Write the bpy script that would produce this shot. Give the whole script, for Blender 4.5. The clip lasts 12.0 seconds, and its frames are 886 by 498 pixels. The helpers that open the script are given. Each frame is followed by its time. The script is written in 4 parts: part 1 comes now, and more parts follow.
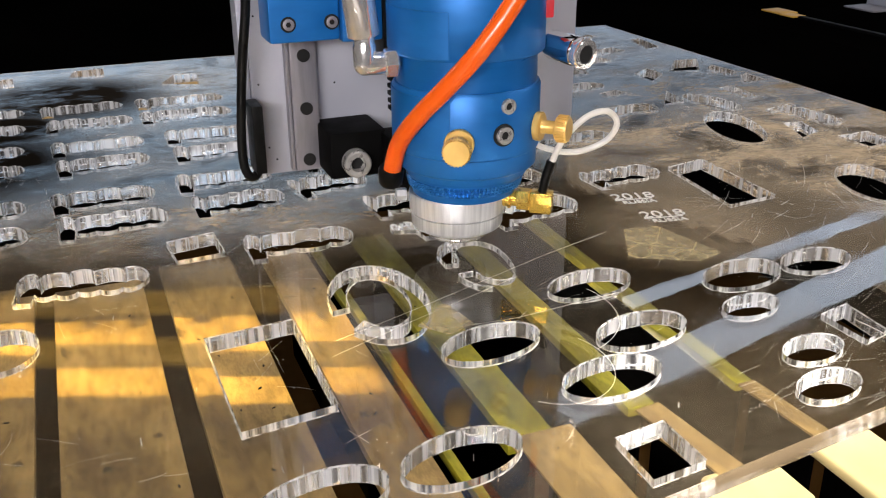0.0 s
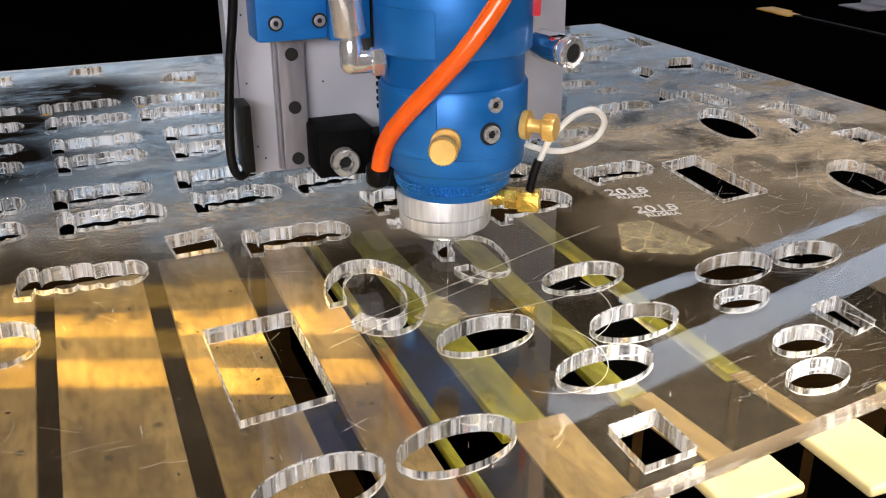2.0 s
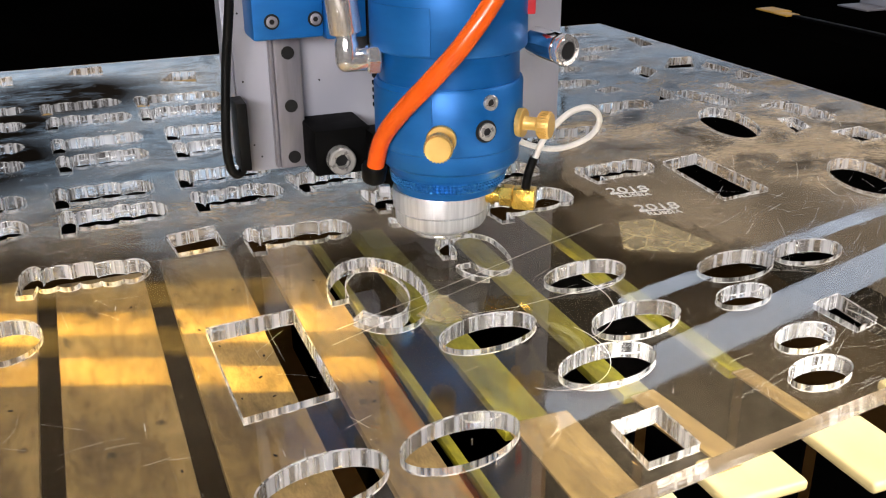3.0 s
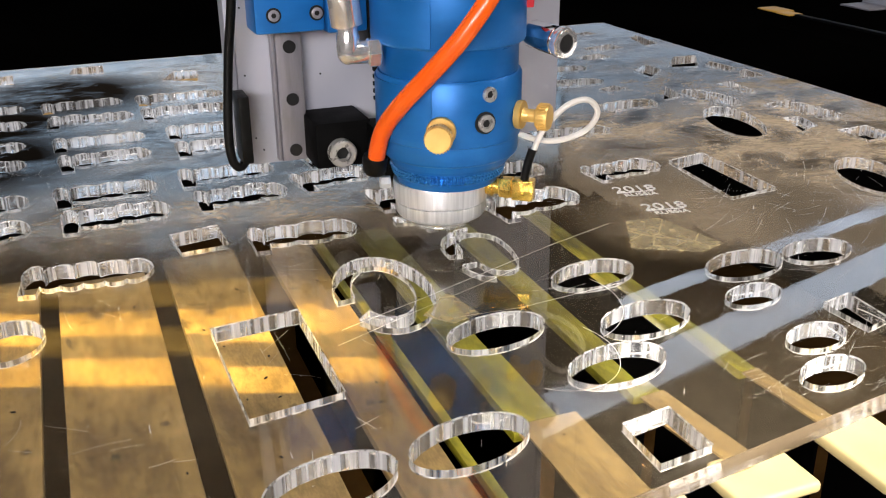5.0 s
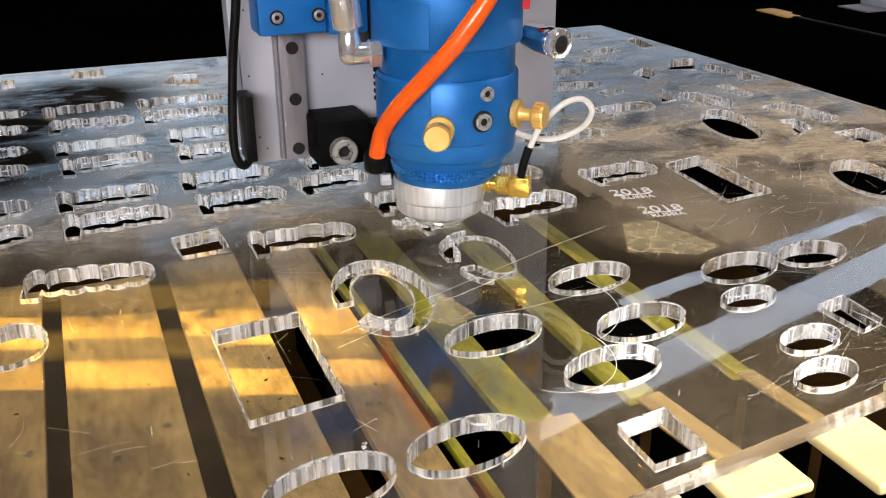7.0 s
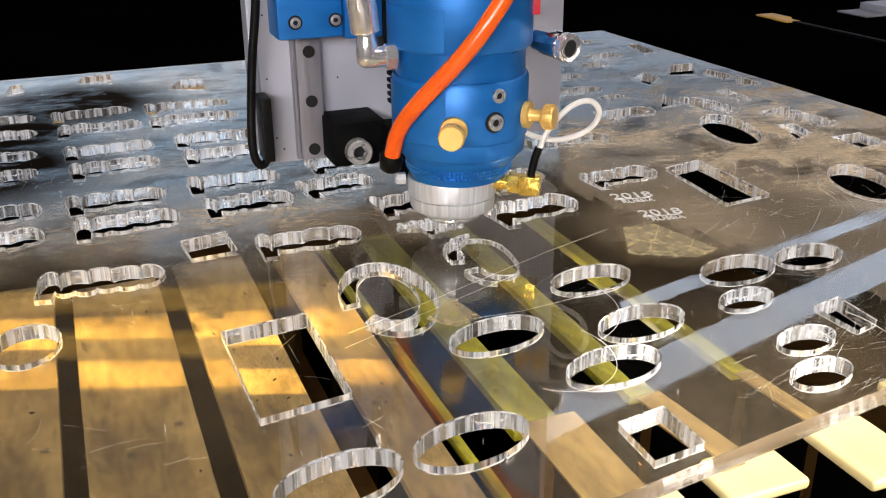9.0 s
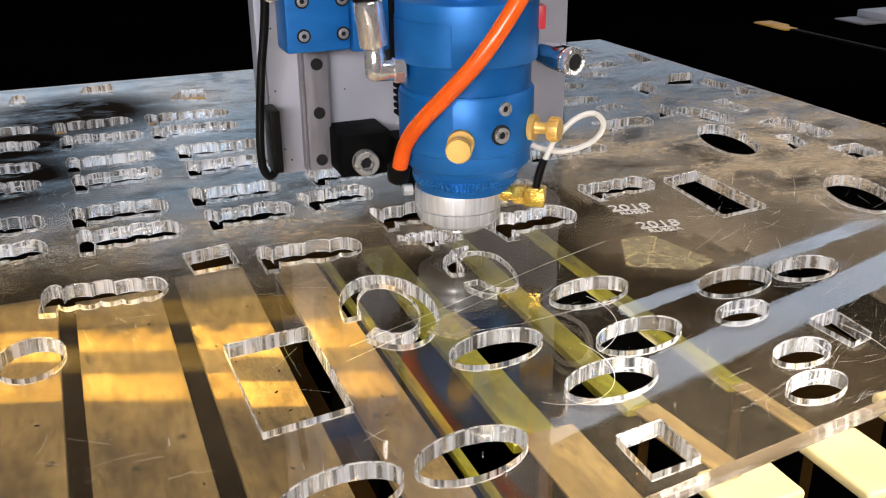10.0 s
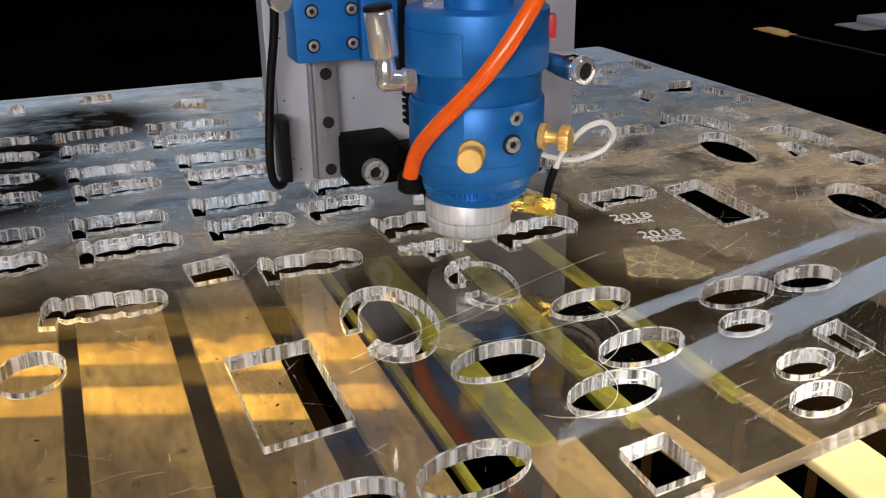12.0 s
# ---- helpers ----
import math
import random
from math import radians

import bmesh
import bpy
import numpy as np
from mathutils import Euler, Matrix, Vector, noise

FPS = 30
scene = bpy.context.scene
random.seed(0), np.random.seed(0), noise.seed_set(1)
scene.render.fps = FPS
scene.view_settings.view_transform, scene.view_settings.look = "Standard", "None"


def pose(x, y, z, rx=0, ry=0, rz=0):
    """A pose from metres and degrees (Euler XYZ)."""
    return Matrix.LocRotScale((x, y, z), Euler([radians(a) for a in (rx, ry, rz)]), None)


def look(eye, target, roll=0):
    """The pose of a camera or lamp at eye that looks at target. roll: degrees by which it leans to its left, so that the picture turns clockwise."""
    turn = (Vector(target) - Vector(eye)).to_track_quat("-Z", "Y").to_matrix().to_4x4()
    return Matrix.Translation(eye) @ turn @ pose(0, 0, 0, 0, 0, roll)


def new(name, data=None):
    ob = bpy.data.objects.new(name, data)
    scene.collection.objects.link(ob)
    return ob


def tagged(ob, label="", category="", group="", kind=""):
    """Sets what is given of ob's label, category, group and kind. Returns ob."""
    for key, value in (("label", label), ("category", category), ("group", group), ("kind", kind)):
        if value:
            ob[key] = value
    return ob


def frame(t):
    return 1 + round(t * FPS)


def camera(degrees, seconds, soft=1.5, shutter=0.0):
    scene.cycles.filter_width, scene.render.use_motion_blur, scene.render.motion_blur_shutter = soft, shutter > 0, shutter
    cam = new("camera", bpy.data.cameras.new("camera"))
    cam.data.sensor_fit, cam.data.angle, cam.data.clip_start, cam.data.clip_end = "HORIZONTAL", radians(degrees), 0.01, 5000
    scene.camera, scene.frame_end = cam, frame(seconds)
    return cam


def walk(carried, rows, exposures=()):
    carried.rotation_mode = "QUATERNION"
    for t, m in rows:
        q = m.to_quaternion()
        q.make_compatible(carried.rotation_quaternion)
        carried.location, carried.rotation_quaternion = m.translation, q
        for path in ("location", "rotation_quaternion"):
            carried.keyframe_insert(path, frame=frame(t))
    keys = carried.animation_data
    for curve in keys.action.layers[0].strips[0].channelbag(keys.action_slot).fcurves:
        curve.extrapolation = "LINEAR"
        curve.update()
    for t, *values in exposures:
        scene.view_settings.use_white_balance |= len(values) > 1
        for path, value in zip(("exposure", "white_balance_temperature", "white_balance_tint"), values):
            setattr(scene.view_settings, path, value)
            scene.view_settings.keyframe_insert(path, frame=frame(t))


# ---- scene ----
cam = camera(49.8, 12.0, soft=1.15)
PATH = [
    (0, (-0.12810, -0.22458, 0.15438), (0.53894, 1.49011, -0.62978), -0.37),
    (0.5, (-0.12979, -0.22674, 0.15328), (0.53921, 1.48696, -0.63137), -0.30),
    (1, (-0.13086, -0.22778, 0.15299), (0.53837, 1.48498, -0.63351), -0.33),
    (1.5, (-0.13016, -0.22812, 0.15261), (0.54102, 1.48441, -0.63272), -0.35),
    (2, (-0.12953, -0.22956, 0.15388), (0.54330, 1.48274, -0.63056), -0.33),
    (2.5, (-0.13015, -0.22984, 0.15310), (0.54514, 1.48251, -0.62911), -0.35),
    (3, (-0.13090, -0.22979, 0.15287), (0.54443, 1.48265, -0.62910), -0.37),
    (5, (-0.13225, -0.22606, 0.15114), (0.54432, 1.48634, -0.62983), -0.38),
    (5.5, (-0.13144, -0.22492, 0.15059), (0.54633, 1.48657, -0.63135), -0.41),
    (6, (-0.13189, -0.22678, 0.15063), (0.54523, 1.48589, -0.62929), -0.43),
    (6.5, (-0.13329, -0.22961, 0.15323), (0.54426, 1.48418, -0.62387), -0.43),
    (7, (-0.13264, -0.22918, 0.15322), (0.54375, 1.48424, -0.62567), -0.48),
    (9, (-0.13654, -0.23563, 0.15613), (0.53882, 1.48114, -0.61627), -0.49),
    (9.5, (-0.13598, -0.23713, 0.15711), (0.54010, 1.48048, -0.61279), -0.50),
    (10, (-0.13757, -0.23785, 0.16101), (0.54022, 1.48136, -0.60380), -0.53),
    (10.5, (-0.13949, -0.23859, 0.16223), (0.53685, 1.48318, -0.59807), -0.60),
    (11, (-0.13734, -0.23719, 0.16258), (0.54164, 1.48445, -0.59566), -0.60),
    (11.5, (-0.13648, -0.23603, 0.16225), (0.54180, 1.48815, -0.59082), -0.73),
    (12, (-0.13719, -0.23552, 0.16244), (0.54247, 1.48770, -0.59158), -0.73),
]
walk(cam, [(t, look(eye, target, roll)) for t, eye, target, roll in PATH],
     exposures=[(0.0, -0.05, 6380, 17), (2.5, 0.0, 6380, 17), (5.5, 0.06, 6380, 17), (7.0, 0.06, 6380, 17), (9.5, 0.05, 6380, 17), (11.0, -0.08, 6380, 17), (11.7, -0.13, 6380, 17), (12.0, -0.36, 6380, 17)])

# ---- light ----
world = bpy.data.worlds.new("hall_air")
scene.world = world
world.use_nodes = True
world.node_tree.nodes["Background"].inputs[0].default_value = (0.55, 0.7, 1.0, 1)
world.node_tree.nodes["Background"].inputs[1].default_value = 0.02


def area_lamp(name, eye, target, sx, sy, watts, colour):
    data = bpy.data.lights.new(name, "AREA")
    data.shape, data.size, data.size_y, data.energy, data.color = "RECTANGLE", sx, sy, watts, colour
    ob = new(name, data)
    ob.matrix_world = look(eye, target)
    return ob


def spot_lamp(name, eye, target, angle, watts, colour, radius=0.01, blend=0.3):
    data = bpy.data.lights.new(name, "SPOT")
    data.spot_size, data.energy, data.color = radians(angle), watts, colour
    data.shadow_soft_size, data.spot_blend = radius, blend
    ob = new(name, data)
    ob.matrix_world = look(eye, target)
    return ob


# Added fill from the front; it brightens the barrel.
area_lamp("fill_front", (-1.2, -1.9, 0.66), (0, 0.1, 0.03), 1.4, 0.4, 60, (1.0, 0.96, 0.90))
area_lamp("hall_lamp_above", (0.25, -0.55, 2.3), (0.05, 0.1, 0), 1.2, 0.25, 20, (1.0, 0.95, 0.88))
# Added side fill, then an added spot that brightens the near slat ends.
area_lamp("fill_side", (1.9, -0.7, 0.95), (0, 0.1, 0.03), 0.5, 0.9, 9, (1.0, 0.95, 0.88))
spot_lamp("fill_spot_white", (0.42, -0.62, 0.62), (0.060, -0.062, -0.02), 11, 84, (1.0, 0.95, 0.80), 0.02, 0.6)
# Added warm spot; an unseen slotted mask cuts its light into bands.
LAMP_AT = Vector((-0.40, -0.02, 0.80))
spot_lamp("gobo_spot_warm", LAMP_AT, (-0.115, 0.085, -0.0185), 24, 98, (1.0, 0.72, 0.16), 0.0008, 0.2)

# ---- materials ----


def material(name, colour=(0.5, 0.5, 0.5), rough=0.5, metal=0.0):
    m = bpy.data.materials.new(name)
    m.use_nodes = True
    b = m.node_tree.nodes["Principled BSDF"]
    b.inputs["Base Color"].default_value = (*colour, 1)
    b.inputs["Roughness"].default_value = rough
    b.inputs["Metallic"].default_value = metal
    return m


def noise_node(m, scale, detail=4.0, stretch=(1, 1, 1), rough=0.55):
    n, l = m.node_tree.nodes, m.node_tree.links
    co = n.new("ShaderNodeTexCoord")
    mp = n.new("ShaderNodeMapping")
    mp.inputs["Scale"].default_value = stretch
    tx = n.new("ShaderNodeTexNoise")
    tx.inputs["Scale"].default_value, tx.inputs["Detail"].default_value = scale, detail
    tx.inputs["Roughness"].default_value = rough
    l.new(co.outputs["Object"], mp.inputs[0])
    l.new(mp.outputs[0], tx.inputs["Vector"])
    return tx


def ramp(m, source, stops):
    n, l = m.node_tree.nodes, m.node_tree.links
    r = n.new("ShaderNodeValToRGB")
    while len(r.color_ramp.elements) < len(stops):
        r.color_ramp.elements.new(0.5)
    for e, (at, c) in zip(r.color_ramp.elements, stops):
        e.position = at
        e.color = (*c, 1) if isinstance(c, tuple) else (c, c, c, 1)
    l.new(source, r.inputs[0])
    return r


def worn(name, a, b, scale, rough, metal=0.0, stretch=(1, 1, 1), bump=0.0, spread=0.12):
    """Two tones in a noise, with the gloss and the relief following it."""
    m = material(name, a, rough, metal)
    n, l = m.node_tree.nodes, m.node_tree.links
    p = n["Principled BSDF"]
    t = noise_node(m, scale, 6, stretch)
    l.new(ramp(m, t.outputs["Fac"], [(0.3, a), (0.7, b)]).outputs[0], p.inputs["Base Color"])
    l.new(ramp(m, t.outputs["Fac"], [(0.3, max(rough - spread, 0.03)), (0.75, min(rough + spread, 1.0))]).outputs[0], p.inputs["Roughness"])
    if bump:
        f = noise_node(m, scale * 6, 3, stretch)
        bn = n.new("ShaderNodeBump")
        bn.inputs["Strength"].default_value, bn.inputs["Distance"].default_value = bump, 0.0004
        l.new(f.outputs["Fac"], bn.inputs["Height"])
        l.new(bn.outputs[0], p.inputs["Normal"])
    return m


BLUE = worn("blue_anodised", (0.004, 0.130, 0.42), (0.006, 0.160, 0.50), 60, 0.45, 0.36, (1, 1, 3), 0.05, 0.06)
BLUE_DARK = worn("blue_anodised_dark", (0.004, 0.118, 0.38), (0.006, 0.132, 0.43), 60, 0.33, 0.30, (1, 1, 8), 0.05, 0.06)
BLUE_BRIGHT = worn("blue_knurl", (0.025, 0.20, 0.55), (0.035, 0.24, 0.62), 60, 0.22, 0.6, (1, 1, 8), 0.0, 0.06)
ALU = worn("turned_aluminium", (0.52, 0.54, 0.56), (0.84, 0.86, 0.88), 700, 0.34, 0.45, (1, 1, 0.02), 0.10, 0.06)
PLATE = worn("brushed_plate", (0.385, 0.40, 0.465), (0.445, 0.46, 0.525), 18, 0.5, 0.35, (1, 1, 1), 0.04)
STEEL = worn("rail_steel", (0.24, 0.235, 0.26), (0.32, 0.31, 0.34), 60, 0.5, 0.6, (8, 1, 1), 0.05)
CHROME = worn("chrome", (0.84, 0.83, 0.82), (0.92, 0.91, 0.90), 80, 0.13, 0.78, (1, 1, 1), 0.02, 0.05)
CHROME_DARK = worn("bright_chrome", (0.86, 0.85, 0.84), (0.93, 0.92, 0.91), 80, 0.08, 1.0, (1, 1, 1), 0.02, 0.04)
SCREW = worn("screw_steel", (0.34, 0.33, 0.32), (0.50, 0.49, 0.47), 300, 0.32, 0.5, (1, 1, 1), 0.05)
BRASS = worn("brass", (0.66, 0.42, 0.11), (0.76, 0.50, 0.15), 200, 0.38, 0.45, (1, 1, 1), 0.05)
GOLD = worn("gold_plate", (0.85, 0.55, 0.09), (0.92, 0.63, 0.13), 200, 0.22, 0.75, (1, 1, 1), 0.04)
ORANGE = worn("orange_hose", (0.85, 0.10, 0.006), (0.92, 0.14, 0.010), 80, 0.22, 0.0, (1, 1, 1), 0.02, 0.05)
BLACK = worn("black_plastic", (0.004, 0.004, 0.004), (0.009, 0.009, 0.008), 120, 0.4, 0.0, (1, 1, 1), 0.1)
BLACK_METAL = worn("black_oxide", (0.002, 0.002, 0.002), (0.0045, 0.0045, 0.0045), 60, 0.6, 0.0, (1, 1, 1), 0.1)
# Black for flat discs that stand in for the shade inside holes.
HOLE = material("bore_shade", (0.004, 0.004, 0.004), 0.9)
WHITE = worn("white_sleeve", (0.62, 0.60, 0.55), (0.74, 0.72, 0.66), 200, 0.4, 0.0, (1, 1, 1), 0.05)
RED = worn("red_plastic", (0.5, 0.02, 0.03), (0.58, 0.03, 0.04), 100, 0.35)


def stained(name, dark, mid, light):
    """Old paint on metal: broad tone changes, fine grime along the bar, and small dark burns."""
    m = material(name, mid, 0.5, 0.05)
    n, l = m.node_tree.nodes, m.node_tree.links
    p = n["Principled BSDF"]
    broad = noise_node(m, 38, 5, (1, 0.45, 1), 0.6)
    grime = noise_node(m, 260, 8, (1, 0.30, 1), 0.75)
    burn = noise_node(m, 120, 3, (1, 0.6, 1), 0.5)
    mix = n.new("ShaderNodeMix")
    mix.data_type, mix.blend_type = "RGBA", "MULTIPLY"
    mix.inputs[0].default_value = 1.0
    l.new(ramp(m, broad.outputs["Fac"], [(0.34, dark), (0.50, mid), (0.68, light)]).outputs[0], mix.inputs[6])
    l.new(ramp(m, grime.outputs["Fac"], [(0.32, 0.50), (0.60, 1.0)]).outputs[0], mix.inputs[7])
    both = n.new("ShaderNodeMix")
    both.data_type, both.blend_type = "RGBA", "MULTIPLY"
    both.inputs[0].default_value = 1.0
    l.new(mix.outputs[2], both.inputs[6])
    l.new(ramp(m, burn.outputs["Fac"], [(0.27, 0.25), (0.36, 1.0)]).outputs[0], both.inputs[7])
    l.new(both.outputs[2], p.inputs["Base Color"])
    l.new(ramp(m, grime.outputs["Fac"], [(0.3, 0.65), (0.7, 0.38)]).outputs[0], p.inputs["Roughness"])
    bn = n.new("ShaderNodeBump")
    bn.inputs["Strength"].default_value, bn.inputs["Distance"].default_value = 0.2, 0.0003
    l.new(grime.outputs["Fac"], bn.inputs["Height"])
    l.new(bn.outputs[0], p.inputs["Normal"])
    return m


OLIVE = stained("olive_paint", (0.050, 0.046, 0.002), (0.20, 0.180, 0.004), (0.36, 0.310, 0.006))
SLAT = stained("slat_paint", (0.13, 0.080, 0.028), (0.31, 0.205, 0.068), (0.46, 0.310, 0.110))
YELLOW = worn("yellow_paint", (0.55, 0.30, 0.035), (0.72, 0.42, 0.06), 40, 0.45, 0.0, (1, 1, 1), 0.1)
PIT = worn("rusty_pit", (0.022, 0.011, 0.003), (0.045, 0.024, 0.008), 18, 0.9, 0.0, (1, 1, 1), 0.1)
# Slat ends beside the sheet: lamplit cream is put into the colour.
PAD = worn("pad_lamplit_cream", (0.56, 0.45, 0.20), (0.66, 0.54, 0.26), 30, 0.5, 0.0, (1, 1, 1), 0.1)
# Frame and hall: the dark of unlit surroundings is put into these near-black colours.
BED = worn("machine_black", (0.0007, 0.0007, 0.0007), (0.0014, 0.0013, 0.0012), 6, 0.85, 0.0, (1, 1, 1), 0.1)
HALL = worn("hall_near_black", (0.0008, 0.0008, 0.0008), (0.0016, 0.0016, 0.0016), 0.8, 0.9)
BLACK.node_tree.nodes["Principled BSDF"].inputs["Specular IOR Level"].default_value = 0.10
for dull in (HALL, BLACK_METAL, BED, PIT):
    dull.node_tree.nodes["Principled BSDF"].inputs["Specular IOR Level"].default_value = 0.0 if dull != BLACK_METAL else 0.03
ENGRAVE = worn("engraved_white", (0.74, 0.72, 0.67), (0.88, 0.87, 0.83), 400, 0.8)


def glow(name, colour, strength):
    m = bpy.data.materials.new(name)
    m.use_nodes = True
    n, l = m.node_tree.nodes, m.node_tree.links
    n.remove(n["Principled BSDF"])
    e = n.new("ShaderNodeEmission")
    e.inputs[0].default_value, e.inputs[1].default_value = (*colour, 1), strength
    l.new(e.outputs[0], n["Material Output"].inputs[0])
    return m


HAZY = ((0.245, 0.225, 0.13), (0.17, 0.215, 0.09), (0.27, 0.12, 0.10), (0.215, 0.155, 0.06), (0.285, 0.30, 0.10))
CLOUDED = ((-0.13, 0.40, 0.16), (-0.05, 0.33, 0.16), (-0.17, 0.25, 0.13), (-0.07, 0.22, 0.12), (0.03, 0.25, 0.12), (0.13, 0.40, 0.14), (0.24, 0.43, 0.14), (0.0, 0.45, 0.15))
SWIRLED = ((-0.13, 0.190, 0.045), (-0.09, 0.185, 0.040), (-0.04, 0.185, 0.045), (-0.01, 0.175, 0.035), (-0.19, 0.19, 0.045), (0.11, 0.10, 0.05), (0.0, 0.150, 0.03))


def acrylic(name):
    """Clear sheet with a film of dust, smoke residue, soot stains and fine scratches."""
    m = bpy.data.materials.new(name)
    m.use_nodes = True
    n, l = m.node_tree.nodes, m.node_tree.links
    n.remove(n["Principled BSDF"])
    co = n.new("ShaderNodeTexCoord")

    def maths(kind, a, b, clamp=False):
        k = n.new("ShaderNodeMath")
        k.operation, k.use_clamp = kind, clamp
        for slot, v in zip(k.inputs, (a, b)):
            if isinstance(v, (int, float)):
                slot.default_value = v
            else:
                l.new(v, slot)
        return k.outputs[0]

    def spots(places):
        """1 inside round places, fading to 0 at their edge."""
        total = None
        for cx, cy, rad in places:
            d = n.new("ShaderNodeVectorMath")
            d.operation = "DISTANCE"
            d.inputs[1].default_value = (cx, cy, 0)
            l.new(co.outputs["Object"], d.inputs[0])
            mr = n.new("ShaderNodeMapRange")
            mr.inputs[1].default_value, mr.inputs[2].default_value = rad, rad * 0.45
            l.new(d.outputs["Value"], mr.inputs[0])
            total = mr.outputs[0] if total is None else maths("MAXIMUM", total, mr.outputs[0])
        return total

    def mixed(fac, a, b):
        k = n.new("ShaderNodeMixShader")
        l.new(fac, k.inputs[0])
        l.new(a, k.inputs[1])
        l.new(b, k.inputs[2])
        return k.outputs[0]

    glass, dust, soot = n.new("ShaderNodeBsdfGlass"), n.new("ShaderNodeBsdfDiffuse"), n.new("ShaderNodeBsdfDiffuse")
    glass.inputs["IOR"].default_value = 1.49
    glass.inputs["Color"].default_value = (0.95, 0.94, 0.91, 1)
    dust.inputs[0].default_value = (0.58, 0.46, 0.30, 1)
    soot.inputs[0].default_value = (0.020, 0.016, 0.012, 1)
    big = noise_node(m, 9, 8, (1, 1, 1), 0.62).outputs["Fac"]
    fine = noise_node(m, 420, 6, (0.5, 1, 1), 0.7).outputs["Fac"]
    wipe = noise_node(m, 30, 13, (0.75, 1.1, 1), 0.78)
    wipe.inputs["Distortion"].default_value = 0.5
    wipe = wipe.outputs["Fac"]
    cloud = noise_node(m, 26, 11, (0.6, 1.1, 1), 0.74).outputs["Fac"]
    swirl = noise_node(m, 75, 8, (0.6, 1, 1), 0.7)
    swirl.inputs["Distortion"].default_value = 2.2
    swirl = swirl.outputs["Fac"]
    # where the cutting smoke has settled
    hazy = spots(HAZY)
    swirled = spots(SWIRLED)
    clouded = spots(CLOUDED)
    # gloss: clear, dulled where the smoke has settled
    rough = maths("ADD", ramp(m, cloud, [(0.46, 0.0), (0.72, 0.09)]).outputs[0], maths("MULTIPLY", maths("MAXIMUM", hazy, clouded), ramp(m, wipe, [(0.36, 0.03), (0.66, 0.24)]).outputs[0]))
    l.new(rough, glass.inputs["Roughness"])
    # dust
    film = maths("MULTIPLY", ramp(m, big, [(0.34, 0.015), (0.70, 0.10)]).outputs[0], ramp(m, fine, [(0.32, 0.25), (0.68, 1.0)]).outputs[0])
    film = maths("ADD", film, maths("MULTIPLY", maths("MULTIPLY", hazy, ramp(m, big, [(0.40, 0.30), (0.56, 1.0)]).outputs[0]), ramp(m, wipe, [(0.44, 0.03), (0.52, 0.42), (0.60, 0.95)]).outputs[0]))
    film = maths("ADD", film, maths("MULTIPLY", clouded, ramp(m, cloud, [(0.40, 0.0), (0.68, 0.30)]).outputs[0]))
    film = maths("ADD", film, maths("MULTIPLY", swirled, ramp(m, swirl, [(0.36, 0.0), (0.66, 0.36)]).outputs[0]), True)
    # burnt spots
    burnt = maths("MULTIPLY", spots(((-0.136, 0.440, 0.080), (-0.190, 0.305, 0.085), (-0.172, 0.375, 0.055), (-0.22, 0.42, 0.06))), ramp(m, cloud, [(0.34, 0.25), (0.50, 1.0)]).outputs[0])
    smoke = maths("MULTIPLY", ramp(m, wipe, [(0.40, 1.0), (0.50, 0.0)]).outputs[0], maths("MULTIPLY", maths("MAXIMUM", hazy, maths("MULTIPLY", clouded, 0.8)), 0.6))
    burnt = maths("MAXIMUM", burnt, smoke, True)
    # relief
    wave = noise_node(m, 14, 3, (1, 1, 1))
    bw = n.new("ShaderNodeBump")
    bw.inputs["Strength"].default_value, bw.inputs["Distance"].default_value = 0.022, 0.002
    l.new(wave.outputs["Fac"], bw.inputs["Height"])
    l.new(bw.outputs[0], glass.inputs["Normal"])
    l.new(mixed(burnt, mixed(film, glass.outputs[0], dust.outputs[0]), soot.outputs[0]), n["Material Output"].inputs[0])
    return m


def cut_edge(name, low, high, fine, tint=(0.80, 0.80, 0.78), rough=0.12, relief=0.25):
    """The laser-cut wall of a hole: bright, with upright streaks."""
    m = bpy.data.materials.new(name)
    m.use_nodes = True
    n, l = m.node_tree.nodes, m.node_tree.links
    n.remove(n["Principled BSDF"])
    glass = n.new("ShaderNodeBsdfGlass")
    glass.inputs["IOR"].default_value, glass.inputs["Roughness"].default_value = 1.49, rough
    body = n.new("ShaderNodeBsdfDiffuse")
    body.inputs[0].default_value = (*tint, 1)
    st = noise_node(m, fine, 4, (1, 1, 0.02))
    bump = n.new("ShaderNodeBump")
    bump.inputs["Strength"].default_value, bump.inputs["Distance"].default_value = relief, 0.0005
    l.new(st.outputs["Fac"], bump.inputs["Height"])
    l.new(bump.outputs[0], glass.inputs["Normal"])
    mix = n.new("ShaderNodeMixShader")
    l.new(ramp(m, st.outputs["Fac"], [(0.42, low), (0.60, high)]).outputs[0], mix.inputs[0])
    l.new(glass.outputs[0], mix.inputs[1])
    l.new(body.outputs[0], mix.inputs[2])
    l.new(mix.outputs[0], n["Material Output"].inputs[0])
    return m


# EDGE: the tan refracted through the outer edge is put into its body colour.
ACRYLIC, CUT, EDGE, RIMS = acrylic("clear_acrylic"), cut_edge("cut_acrylic_edge", 0.04, 0.52, 330, (0.74, 0.76, 0.78), 0.04), cut_edge("tan_acrylic_edge", 0.40, 0.55, 60, (0.30, 0.22, 0.13), 0.16, 0.04), cut_edge("frosted_rim", 0.25, 0.60, 300)



